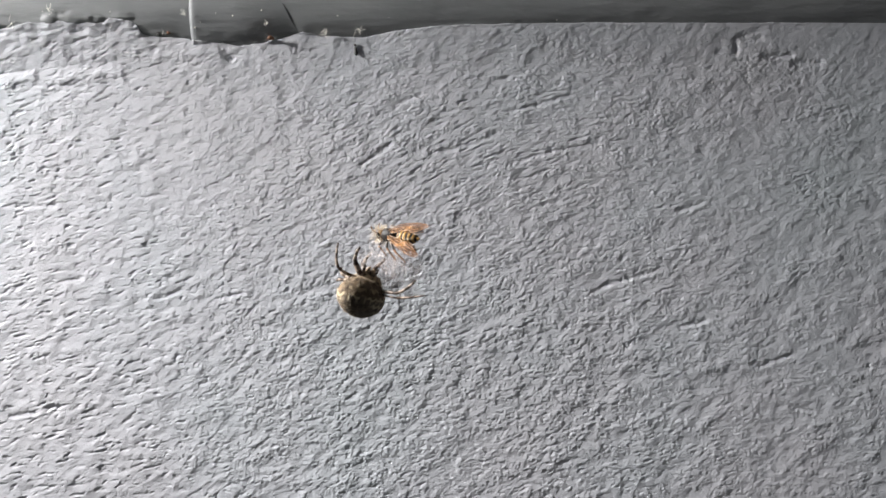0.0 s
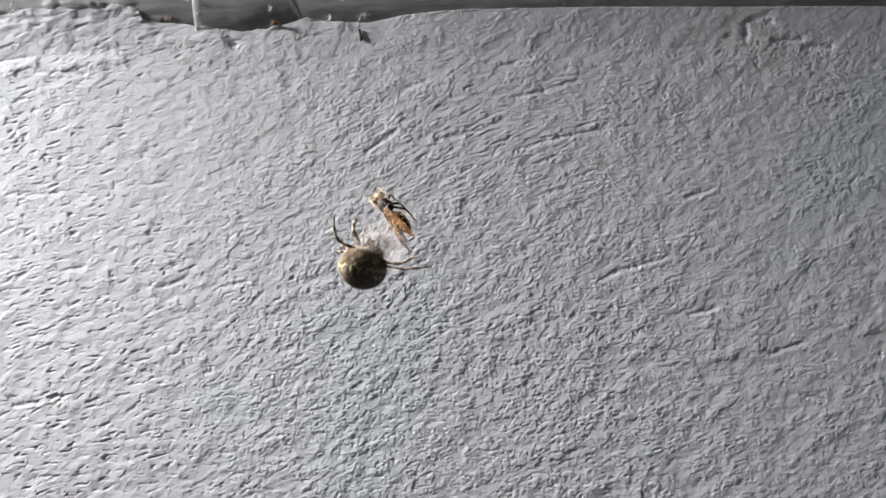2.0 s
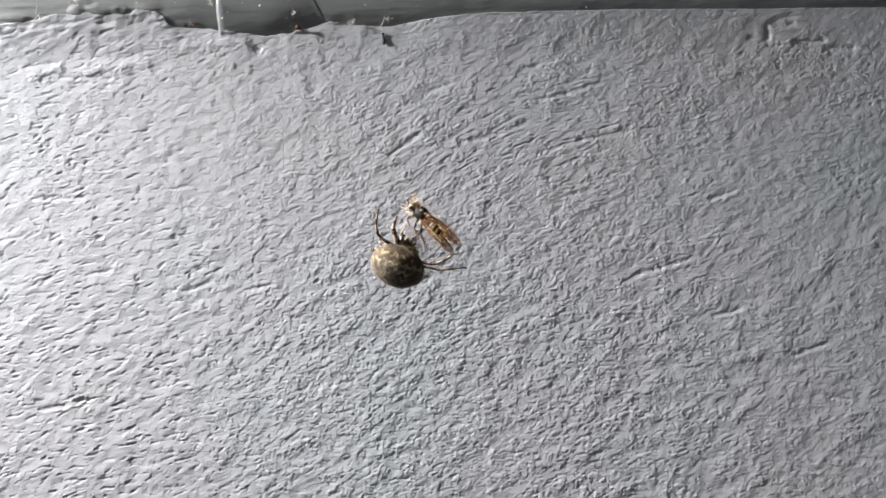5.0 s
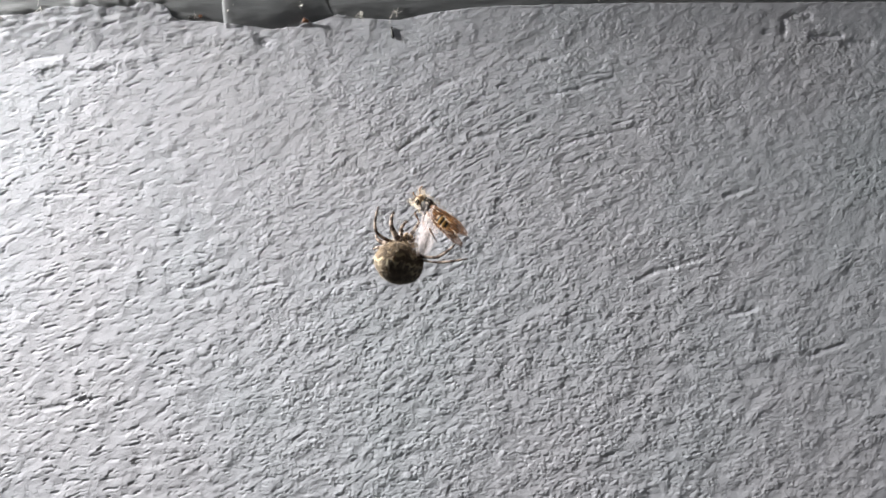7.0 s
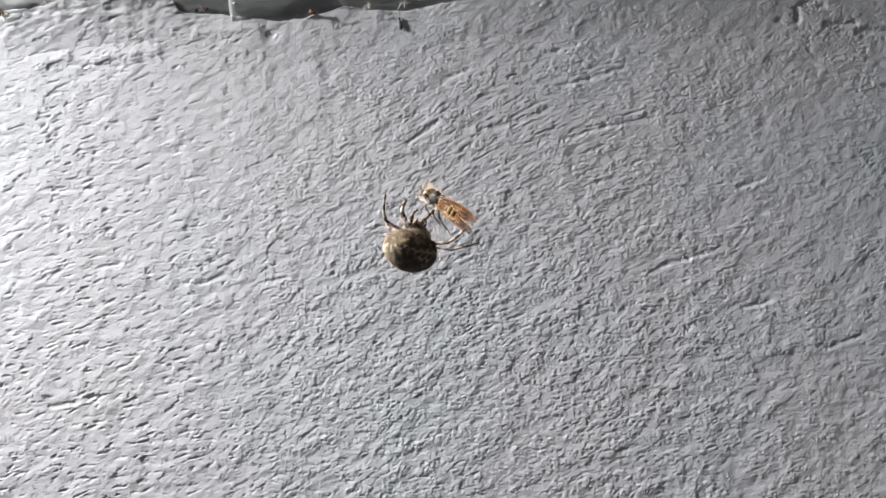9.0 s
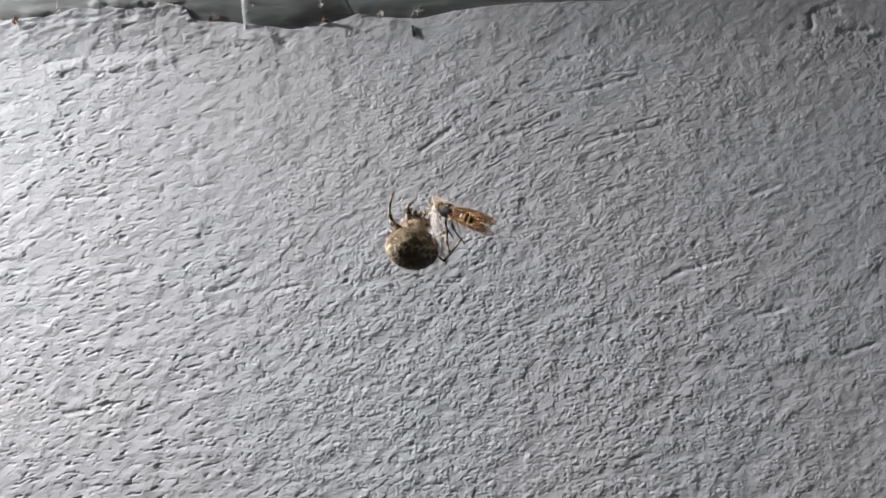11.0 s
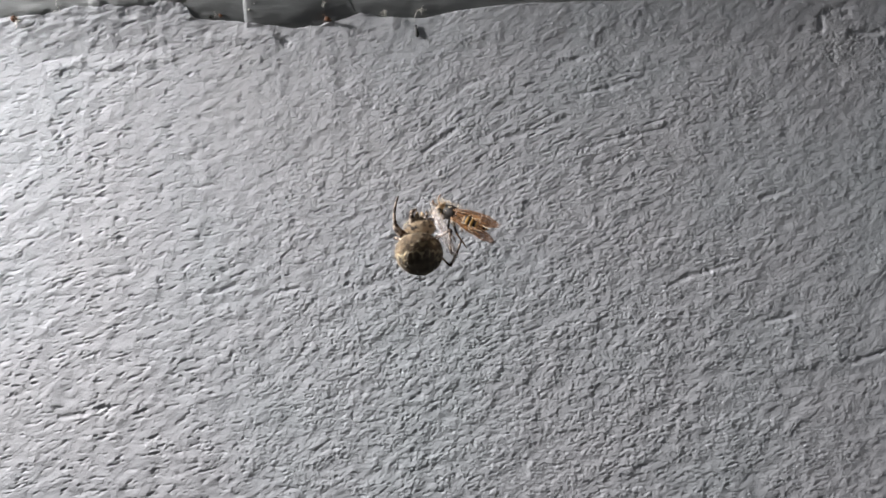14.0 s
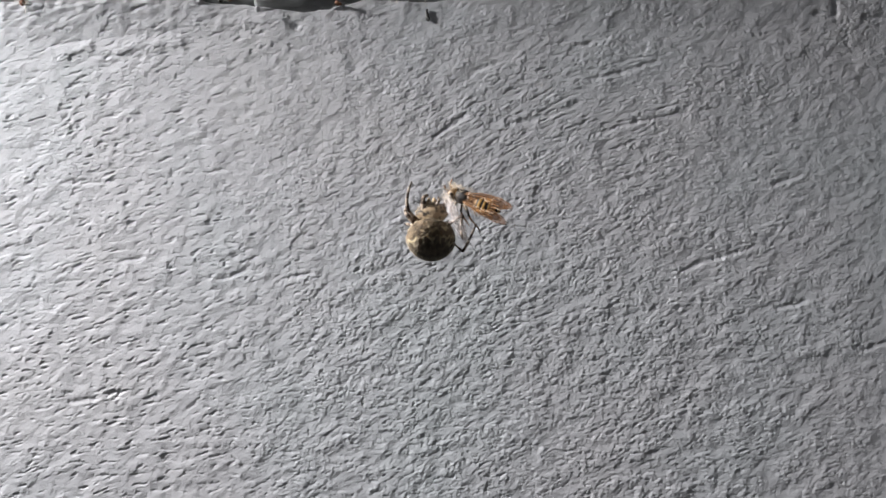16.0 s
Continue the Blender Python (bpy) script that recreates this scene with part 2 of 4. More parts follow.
# trowel scratches: from x, z to x, z in mm
SCRATCHES = [(38.1, -11.8, 42.5, -9.3), (42.5, -9.3, 48.3, -7.9), (48.3, -7.9, 54.9, -5.6), (17.5, 36.2, 24.6, 37.9), (24.6, 37.9, 33.6, 40.6),
             (-21.4, 21.8, -14.0, 26.9), (-2.9, 25.1, 7.5, 27.4), (9.4, 28.2, 13.9, 30.3), (-12.6, 37.7, -5.9, 40.6), (17.1, 22.2, 28.2, 25.5),
             (28.2, 25.5, 40.8, 27.5), (12.7, 44.1, 17.2, 45.2), (61.2, -20.1, 67.7, -18.6), (61.1, 9.6, 67.8, 12.1), (88.7, -40.4, 94.4, -41.5), (81.1, -30.1, 89.2, -27.2)]
CREASES = [(-58.9, -13.5, -51.7, -12.0), (-75.0, -13.8, -67.8, -11.3), (-99.3, -9.2, -93.5, -8.0), (-117.6, 45.9, -109.4, 47.1), (-108.4, 42.9, -98.7, 42.9),
           (-114.3, 10.6, -101.7, 10.9), (-114.6, -12.4, -108.8, -9.9), (-110.1, -43.5, -104.3, -42.4), (-104.3, -42.4, -97.9, -40.6)]
CRACKS = [(77.2, 55.4, 83.9, 55.7), (77.2, 54.3, 77.4, 52.8), (72.6, 52.3, 77.4, 52.0), (84.5, 51.1, 92.0, 51.4), (92.6, 49.2, 99.4, 49.5), (78.7, 56.4, 84.0, 58.0)]
PITS = [(99.7, 4.8, 0.7), (-86.6, 12.9, 0.7), (-87.6, 10.3, 0.8), (46.9, -25.2, 0.8), (-99.8, -41.2, 1.2), (-97.8, 5.6, 0.6), (-96.8, 0.4, 0.9), (-86.5, -10.3, 0.7),
        (-28.8, -28.1, 1.0), (108.5, -30.3, 0.9), (-39.7, -11.2, 0.9), (-56.5, 50.4, 1.0), (-7.0, -25.2, 1.0)]
# trowel ridges and the gash under the sleeve: from x, z to x, z and height, mm
RIDGES = [(-101, 44.6, -86, 46.8, 0.3), (-116, 44.0, -109, 44.8, 0.25), (-96, 50.5, -82, 51.5, 0.25), (-75, 50.8, -60, 52.0, 0.3), (-58.5, 52.4, -56.0, 50.4, -0.22), (-56.0, 50.4, -51.0, 53.0, -0.22)]
# coarse patches: x, z, half-widths, mm
ROUGH = [(88.8, 45.7, 16.2, 5.9), (98.8, 35.1, 14.7, 3.7), (100.9, 14.9, 11.8, 3.7), (58.7, 33.5, 8.8, 5.9), (-107.8, 29.5, 11.8, 8.8), (-107.2, 17.4, 10.3, 5.9)]


def band_noise(rng, shape, step, along, across, turn):
    """Noise of unit spread whose lumps are about along x across mm, turned by degrees."""
    spectrum = np.fft.rfft2(rng.standard_normal(shape))
    fz, fx = np.meshgrid(np.fft.fftfreq(shape[0], step), np.fft.rfftfreq(shape[1], step), indexing="ij")
    c, s = math.cos(radians(turn)), math.sin(radians(turn))
    u, v = (fx * c + fz * s) * along, (-fx * s + fz * c) * across
    r2 = u * u + v * v
    out = np.fft.irfft2(spectrum * r2 * np.exp(-r2 * 2.2), s=shape)
    return out / out.std()


def fractal(rng, shape, step, small, large, power, stretch=1.0, turn=0.0):
    """Uneven noise of unit spread over all sizes from small to large mm, drawn out along turn degrees."""
    spectrum = np.fft.rfft2(rng.standard_normal(shape))
    fz, fx = np.meshgrid(np.fft.fftfreq(shape[0], step), np.fft.rfftfreq(shape[1], step), indexing="ij")
    c, s = math.cos(radians(turn)), math.sin(radians(turn))
    f = np.hypot((fx * c + fz * s) * math.sqrt(stretch), (-fx * s + fz * c) / math.sqrt(stretch))
    out = np.fft.irfft2(spectrum * (f + 1 / large) ** -power * np.exp(-(f * small) ** 2) * (f * large) ** 2 / (1 + (f * large) ** 2), s=shape)
    return out / out.std()


def smooth01(a):
    a = np.clip(a, 0, 1)
    return a * a * (3 - 2 * a)


def grains(rng, x, z, step, turn, count, size, spread, stretch, rise):
    """Domes of sand and flakes of plaster lying along the strokes, the higher over the lower: a height field in mm."""
    out = np.zeros(turn.shape)
    gap = math.sqrt((x[-1] - x[0] - 8) * (z[-1] - z[0] - 8) / count)
    gx, gz = (a.ravel() for a in np.meshgrid(np.arange(x[0] + 4, x[-1] - 4, gap), np.arange(z[0] + 4, z[-1] - 4, gap)))
    count = len(gx)
    gx, gz = gx + rng.uniform(-0.6, 0.6, count) * gap, gz + rng.uniform(-0.6, 0.6, count) * gap
    ix, iz = ((gx - x[0]) / step).astype(int), ((gz - z[0]) / step).astype(int)
    r = np.clip(size * np.exp(rng.normal(0, spread, count)), 0.2, size * 2.2)
    long = rng.uniform(1.0, stretch, count)
    a = np.radians(turn[iz, ix] + rng.normal(0, 24, count))
    high = r * rng.uniform(0.35, 1.0, count) * rise
    lean = rng.uniform(-0.5, 0.5, count)
    reach = np.ceil(r * long * 1.05 / step).astype(int)
    for n in np.unique(reach):
        pick = np.nonzero(reach == n)[0]
        k = np.arange(-n, n + 1)
        for part_of in np.array_split(pick, max(1, len(pick) * (2 * n + 1) ** 2 // 2000000)):
            jx, jz = ix[part_of, None, None] + k[None, None, :], iz[part_of, None, None] + k[None, :, None]
            dx, dz = x[0] + jx * step - gx[part_of, None, None], z[0] + jz * step - gz[part_of, None, None]
            c, s_ = np.cos(a[part_of])[:, None, None], np.sin(a[part_of])[:, None, None]
            u, v = (dx * c + dz * s_) / (r * long)[part_of, None, None], (-dx * s_ + dz * c) / r[part_of, None, None]
            d = np.clip(1 - u * u - v * v, 0, 1)
            up = high[part_of, None, None] * np.sqrt(d) * (1 + lean[part_of, None, None] * v)
            jx, jz = np.broadcast_arrays(jx, jz)
            np.maximum.at(out, (np.clip(jz, 0, turn.shape[0] - 1).ravel(), np.clip(jx, 0, turn.shape[1] - 1).ravel()), up.ravel())
    return out


def blur(a, n):
    """A soft spread by n cells each way, as paint fills the gaps."""
    w = np.hanning(2 * n + 3)[1:-1]
    w /= w.sum()
    a = np.apply_along_axis(np.convolve, 0, a, w, "same")
    return np.apply_along_axis(np.convolve, 1, a, w, "same")


def wall_relief(x, z, step):
    """Height of the plaster towards the room, mm, on the grid x by z (mm)."""
    rng = np.random.RandomState(7)
    X, Z = np.meshgrid(x, z)
    shape = X.shape
    # direction of the trowel strokes
    arc = np.degrees(np.arctan2(53.9 - X, Z + 73.8))
    swept = np.exp(-(((X - 12) / 52) ** 2 + ((Z - 24) / 26) ** 2))
    turn = 8 + (np.clip(arc, 3, 40) - 8) * np.clip(0.95 * swept, 0, 1)
    left = smooth01((-45 - X) / 35)
    turn = turn * (1 - left) + (17 - 6 * smooth01((Z - 15) / 20)) * left
    def along(small, large, power, stretch):
        """Uneven noise drawn out along the strokes."""
        out, total = np.zeros(shape), np.zeros(shape)
        for a in (0, 14, 28, 42):
            w = np.clip(1 - np.abs(turn - a) / 14, 0, 1)
            out += w * fractal(rng, shape, step, small, large, power, stretch, a)
            total += w * w
        out /= np.sqrt(np.maximum(total, 0.3))
        return out / out.std()

    def soft(a, k):
        return np.logaddexp(0, a * k) / k

    strokes = along(0.40, 5.0, 1.8, 2.0)
    torn = along(0.34, 4.5, 1.8, 2.0)
    small = along(0.38, 3.0, 1.75, 1.35)
    grit = fractal(rng, shape, step, 0.22, 1.4, 1.4)
    swell = along(0.9, 7.0, 2.0, 1.9)
    furrows = along(0.45, 8.0, 1.8, 9.0)
    patch = fractal(rng, shape, step, 3.0, 26.0, 1.6, 1.5, 16)
    patch2 = fractal(rng, shape, step, 1.5, 9.0, 1.5, 1.3, 14)
    mask2 = band_noise(rng, shape, step, 9, 5, 12)
    centre = np.exp(-(((X - 0) / 66) ** 2 + ((Z + 12) / 48) ** 2))
    sandy = np.exp(-(((X + 8) / 60) ** 2 + ((Z + 34) / 26) ** 2))
    calm = np.exp(-(((X + 70) / 26) ** 2 + ((Z - 30) / 15) ** 2))
    right = smooth01((X - 30) / 60)
    rough = np.zeros(shape)
    for a, b, c, d in ROUGH:
        rough += np.exp(-(((X - a) / c) ** 2 + ((Z - b) / d) ** 2))
    arcs = np.exp(-(((X - 12) / 46) ** 2 + ((Z - 28) / 22) ** 2))
    # rubbed where it is rough: flat tops with torn pits between them, grains of sand; smooth patches elsewhere
    rubbed = smooth01(0.48 + 0.24 * patch + 0.32 * patch2 + 0.30 * centre + 0.25 * sandy + 0.3 * rough - 0.10 * left - 0.04 * right - 0.25 * calm - 0.12 * arcs)
    sand = blur(np.maximum(grains(rng, x, z, step, turn, 24000, 0.44, 0.40, 1.5, 0.45), grains(rng, x, z, step, turn, 32000, 0.30, 0.35, 1.3, 0.5)), 1)
    level = np.clip(0.95 + 0.35 * rough - 0.15 * calm - 0.25 * right - 0.08 * left, 0.4, 1.5) 
    tears = along(0.55, 6.0, 1.9, 3.0)
    torn = torn + 0.75 * left * (tears - torn)
    pits = smooth01((-torn - 0.45) / 0.9)
    nicks = smooth01((-small - 0.50) / 1.0)
    knobs = smooth01((small - 0.90) / 1.0)
    h = level * (-0.10 * (0.40 + 0.60 * rubbed + 0.25 * left) * pits + 0.006 * torn + 0.010 * swell + (0.4 + 0.6 * rubbed) * 0.004 * grit
                 + (0.2 + 0.8 * rubbed) * (1 - 0.4 * left) * (-0.066 * nicks + 0.052 * knobs)
                 + np.clip(1.2 * rubbed - 0.12 + 0.12 * patch2, 0.04, 1.15) * 0.18 * (1 - 0.3 * right - 0.3 * left) * sand) + 0.05 * patch + 0.02 * patch2
    h -= arcs * (0.16 * soft(-furrows - 1.1, 7.0) * (0.6 + 0.4 * patch2) - 0.012 * furrows)
    h -= 0.08 * left * soft(-torn - 1.1 + 0.4 * mask2, 4.0)
    # single marks
    for marks, deep, wide in ((SCRATCHES, 0.17, 0.6), (CREASES, 0.17, 0.6), (CRACKS, 0.36, 0.8)):
        for x0, z0, x1, z1 in marks:
            dx, dz = x1 - x0, z1 - z0
            near = (np.abs(X - (x0 + x1) / 2) < abs(dx) / 2 + 4) & (np.abs(Z - (z0 + z1) / 2) < abs(dz) / 2 + 4)
            px, pz = X[near] - x0, Z[near] - z0
            t = np.clip((px * dx + pz * dz) / (dx * dx + dz * dz), 0, 1)
            off = np.hypot(px - t * dx, pz - t * dz) + 0.12 * wide * small[near]
            side = (pz * dx - px * dz) / math.hypot(dx, dz)
            h[near] += -deep * np.exp(-(off / wide) ** 2) + 0.02 * np.exp(-((side + 1.1) / 0.6) ** 2 - (np.hypot(px - t * dx, pz - t * dz) / 1.8) ** 4)
    for x0, z0, x1, z1, lift in RIDGES:
        dx, dz = x1 - x0, z1 - z0
        t = np.clip(((X - x0) * dx + (Z - z0) * dz) / (dx * dx + dz * dz), 0, 1)
        off = np.hypot(X - x0 - t * dx, Z - z0 - t * dz) + 0.3 * strokes
        h += lift * np.exp(-(off / 1.3) ** 2)
    for a, b, r in PITS:
        near = np.hypot(X - a, (Z - b) * 1.3)
        h -= 0.24 * r * np.exp(-np.maximum(near / r + 0.4 * small, 0) ** 2)
    # the plaster runs up to the pipe and stops at a ragged edge
    wander = sum(np.convolve(rng.standard_normal(len(x) + n - 1), np.hanning(n) / math.sqrt(n * 0.375), "valid") * k for n, k in ((81, 0.16), (25, 0.12), (9, 0.05)))
    edge = np.interp(x, *zip(*EDGE)) + wander * (0.15 + 0.75 * smooth01((-22 - x) / 12))
    held = (x > COLLAR[0]) & (x < COLLAR[1])
    radius, axis = np.where(held, COLLAR_R, PIPE_R), pipe_z(x) - np.where(held, COLLAR_DROP, 0)
    proud = np.sqrt(np.maximum(radius[None] ** 2 - (axis[None] - Z) ** 2, 0)) - PIPE_Y
    reach = np.sqrt(np.maximum(radius ** 2 - (axis - edge) ** 2, 0)) - PIPE_Y
    reach = np.convolve(np.pad(np.clip(reach, 0, 6), 75, "edge"), np.hanning(153)[1:-1] / np.hanning(153).sum(), "valid")
    eased = np.convolve(np.pad(edge, 60, "edge"), np.hanning(123)[1:-1] / np.hanning(123).sum(), "valid")
    rise = smooth01((Z - (eased - 11.0)[None]) / 11.0)
    lumpy = rise * (0.3 + 0.9 * smooth01((-74 - X) / 6)) * 0.07 * (fractal(rng, shape, step, 1.2, 8.0, 2.0, 2.5, 6) + 0.8 * mask2)
    h = h * (1 - 0.3 * rise) + (reach + 0.2)[None] * np.clip((Z - (eased - 11.0)[None]) / 11.0, 0, 1) ** 1.25 + lumpy
    h = np.where((proud > -1) & (Z < edge[None] + 0.7), np.maximum(h, proud + 0.25 + 0.5 * np.maximum(lumpy, -0.2) + 0.04 * strokes), h)
    h -= smooth01((Z - edge[None]) / 0.7) * 9.0
    # fades to plain plaster far off
    fade = smooth01((np.minimum(x - x[0], x[-1] - x)[None] - 1) / 6) * smooth01((Z - z[0] - 1) / 6)
    return h * fade


def wall_north():
    step = 0.187
    fx = np.arange(-137.0, 123.0 + step, step)
    fz = np.arange(-74.0, 71.0 + step, step)
    relief = wall_relief(fx, fz, step)
    cx0, cx1 = np.linspace(-357, fx[0] - 6, 24), np.linspace(fx[-1] + 6, 1600, 40)
    cz0, cz1 = np.linspace(-1350, fz[0] - 6, 40), np.linspace(fz[-1] + 6, 1150, 40)
    x, z = np.r_[cx0, fx, cx1], np.r_[cz0, fz, cz1]
    h = np.full((len(z), len(x)), -9.0 * 0)
    h[len(cz0):len(cz0) + len(fz), len(cx0):len(cx0) + len(fx)] = relief
    X, Z = np.meshgrid(x, z)
    co = np.stack([X, -h, Z], -1).reshape(-1, 3) * MM
    n, m = len(x), len(z)
    first = (np.arange(m - 1)[:, None] * n + np.arange(n - 1)[None]).ravel()
    quads = np.stack([first, first + 1, first + n + 1, first + n], -1)
    # back and sides give the wall its thickness
    c = [0, n - 1, n * m - 1, n * m - n]
    back = co[c] + [0, 0.15, 0]
    k = len(co)
    extra = [(k + 3, k + 2, k + 1, k)] + [(c[(i + 1) % 4], c[i], k + i, k + (i + 1) % 4) for i in range(4)]
    co, quads = np.r_[co, back], np.r_[quads, extra]
    me = bpy.data.meshes.new("wall_north")
    me.vertices.add(len(co))
    me.vertices.foreach_set("co", co.astype(np.float32).ravel())
    me.loops.add(quads.size)
    me.loops.foreach_set("vertex_index", quads.astype(np.int32).ravel())
    me.polygons.add(len(quads))
    me.polygons.foreach_set("loop_start", np.arange(0, quads.size, 4, dtype=np.int32))
    me.polygons.foreach_set("use_smooth", np.r_[np.ones(len(quads) - 5, bool), np.zeros(5, bool)])
    me.update(calc_edges=True)
    me.validate()
    me.materials.append(wall_paint)
    return tagged(new("wall_north", me), "pale grey painted wall of rough trowelled plaster", "wall", kind="structure")


wall_north()


def plain_room():
    """Plain unseen walls, floor and ceiling that close the place; daylight comes in by a slot added in the side wall.
    """
    x1, y1, z0, z1, t = 1.6, SOUTH, -1.35, 1.15, 0.12
    bm = bmesh.new()
    box(bm, (WEST - t, y1, z0), (WEST, OPEN_Y[0], z1))
    box(bm, (WEST - t, OPEN_Y[1], z0), (WEST, 0.15, z1))
    box(bm, (WEST - t, OPEN_Y[0], z0), (WEST, OPEN_Y[1], OPEN_Z[0]))
    box(bm, (WEST - t, OPEN_Y[0], OPEN_Z[1]), (WEST, OPEN_Y[1], z1))
    tagged(part("wall_west", bm, plain_wall, smooth=False), "unseen plain grey side wall with an added slot for daylight", "wall", kind="structure")
    bm = bmesh.new()
    box(bm, (x1, y1, z0), (x1 + t, 0.15, z1))
    tagged(part("wall_east", bm, plain_wall, smooth=False), "plain grey side wall", "wall", kind="structure")
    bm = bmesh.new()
    # four blocks leave a hole, made up for the fill lamp
    box(bm, (WEST - t, y1 - t, z0), (FILL_X[0], y1, z1))
    box(bm, (FILL_X[1], y1 - t, z0), (x1 + t, y1, z1))
    box(bm, (FILL_X[0], y1 - t, z0), (FILL_X[1], y1, FILL_Z[0]))
    box(bm, (FILL_X[0], y1 - t, FILL_Z[1]), (FILL_X[1], y1, z1))
    tagged(part("wall_south", bm, plain_wall, smooth=False), "plain grey wall with a hole for the added fill lamp, facing the plastered one", "wall", kind="structure")
    bm = bmesh.new()
    box(bm, (WEST - t, y1 - t, z0 - t), (x1 + t, 0.15, z0))
    tagged(part("floor", bm, floor_mat, smooth=False), "grey concrete floor", "floor", kind="structure")
    bm = bmesh.new()
    box(bm, (WEST - t, y1 - t, z1), (x1 + t, 0.15, z1 + t))
    # unseen slab, added to block light from the top of the wall
    box(bm, (WEST, -0.05, 0.12), (x1, 0.004, 0.16))
    tagged(part("ceiling", bm, plain_wall, smooth=False), "plain grey ceiling with an added light-blocking slab low over the pipe", "ceiling", kind="structure")


plain_room()


# ---- the painted pipe ----
def painted_pipe():
    pipe = tagged(new("pipe"), "dark grey gloss-painted pipe half sunk in the plaster", "pipe")
    pipe.location = (0, PIPE_Y * MM, pipe_z(0) * MM)
    lumps = [(-103.5, 60.0, 1.9, 1.1, 0.45), (-97.0, 60.4, 3.4, 1.3, 0.6), (-92.0, 59.9, 2.0, 1.1, 0.4), (-84.5, 60.8, 2.6, 0.9, 0.3), (-120.0, 58.3, 3.0, 1.0, 0.4)]

    def skin(name, profile, ring, label=""):
        bm = bmesh.new()
        rows = []
        for x, r, *low in profile:
            row = []
            for k in range(ring):
                a = 2 * math.pi * k / ring
                y, z = -math.cos(a), math.sin(a)
                rr = r + 0.07 * noise.noise(Vector((x * 0.05, y * r * 0.9, z * r * 0.9))) + 0.05 * noise.noise(Vector((x * 0.35, y * r * 2.2, z * r * 2.2)))
                rr += 0.10 * noise.noise(Vector((x * 0.11, y * 3, z * 3)))
                if y < 0 and z < 0:
                    for lx, lz, wx, wz, up in lumps:
                        e = ((x - lx) / wx) ** 2 + ((pipe_z(x) + z * r - lz) / wz) ** 2 + 0.5 * noise.noise(Vector((x * 0.8, z * r * 0.9, 4)))
                        rr += up / (1 + math.exp(min((e - 1) * 3, 30)))
                shift = 6.0 * smooth01(0.5 * (x + 57) / 12 * 2) * min(max((0.1 - z) / 0.78, 0), 1) if low else 0
                row.append(bm.verts.new(((x + shift) * MM, y * rr * MM, (z * rr + 0.0206 * x - (low[0] if low else 0)) * MM)))
            rows.append(row)
        for a, b in zip(rows, rows[1:]):
            for k in range(ring):
                bm.faces.new((a[k], b[k], b[(k + 1) % ring], a[(k + 1) % ring]))
        return part(name, bm, pipe_paint, pipe, label)

    span = [-338, -230, -200, -160] + list(np.arange(-140, 140.1, 0.6)) + [160, 200, 400, 800, 1590]
    skin("pipe_body", [(x, PIPE_R) for x in span], 240)
    ends = [(-67.0, 13.9, 0.0), (-66.8, 14.25, 0.4), (-66.55, 14.5, 0.7), (-66.2, 14.68, 0.9), (-65.7, 14.78, 0.98)]
    for x in np.arange(-64.6, -43.0, 0.4):
        ease = smooth01((x + 55) / 11.5)
        ends.append((x, 14.8 - 0.75 * ease + 0.05 * math.exp(-((x + 46.0) / 0.9) ** 2), 1.0 - ease))
    ends.append((-42.6, 13.7, 0.0))
    skin("coupling_sleeve", ends, 150, "dark grey painted coupling sleeve, thickly painted over")


painted_pipe()


# ---- small debris and cobweb along the pipe ----
def fluff(x, z, y, size, count, seed):
    """A tuft of old silk hanging under the pipe."""
    rnd = random.Random(seed)
    bm = bmesh.new()
    for _ in range(count):
        a, s = rnd.uniform(0, 2 * math.pi), size * rnd.uniform(0.4, 1.0)
        p = Vector((x + rnd.gauss(0, size * 0.15), y + rnd.gauss(0, 0.3), z + rnd.gauss(0, size * 0.12)))
        q = p + Vector((math.cos(a) * s * 0.6, rnd.gauss(0, 0.3), math.sin(a) * s))
        mid = (p + q) / 2 + Vector((rnd.gauss(0, 0.3), 0, rnd.gauss(0, 0.2)))
        tube(bm, [v * MM for v in curve_points([p, mid, q], 4)], [rnd.uniform(0.03, 0.07) * MM] * 9, 4)
    return tagged(part("cobweb_tuft", bm, fluff_mat), "small off-white tuft of old cobweb under the pipe", "cobweb", group="cobweb tufts")


for seed, (x, z, y, size, count) in enumerate([(-31.1, 57.2, -1.6, 2.6, 11), (-22.5, 57.3, -1.4, 2.8, 9), (-103.5, 62.3, -3.6, 2.4, 7), (-67.6, 60.6, -4.6, 1.8, 8),
                                              (-74.4, 57.3, -1.2, 2.2, 10), (-113.8, 58.8, -2.2, 2.4, 8), (-46.0, 58.0, -5.2, 1.4, 5)]):
    fluff(x, z, y, size, count, seed)


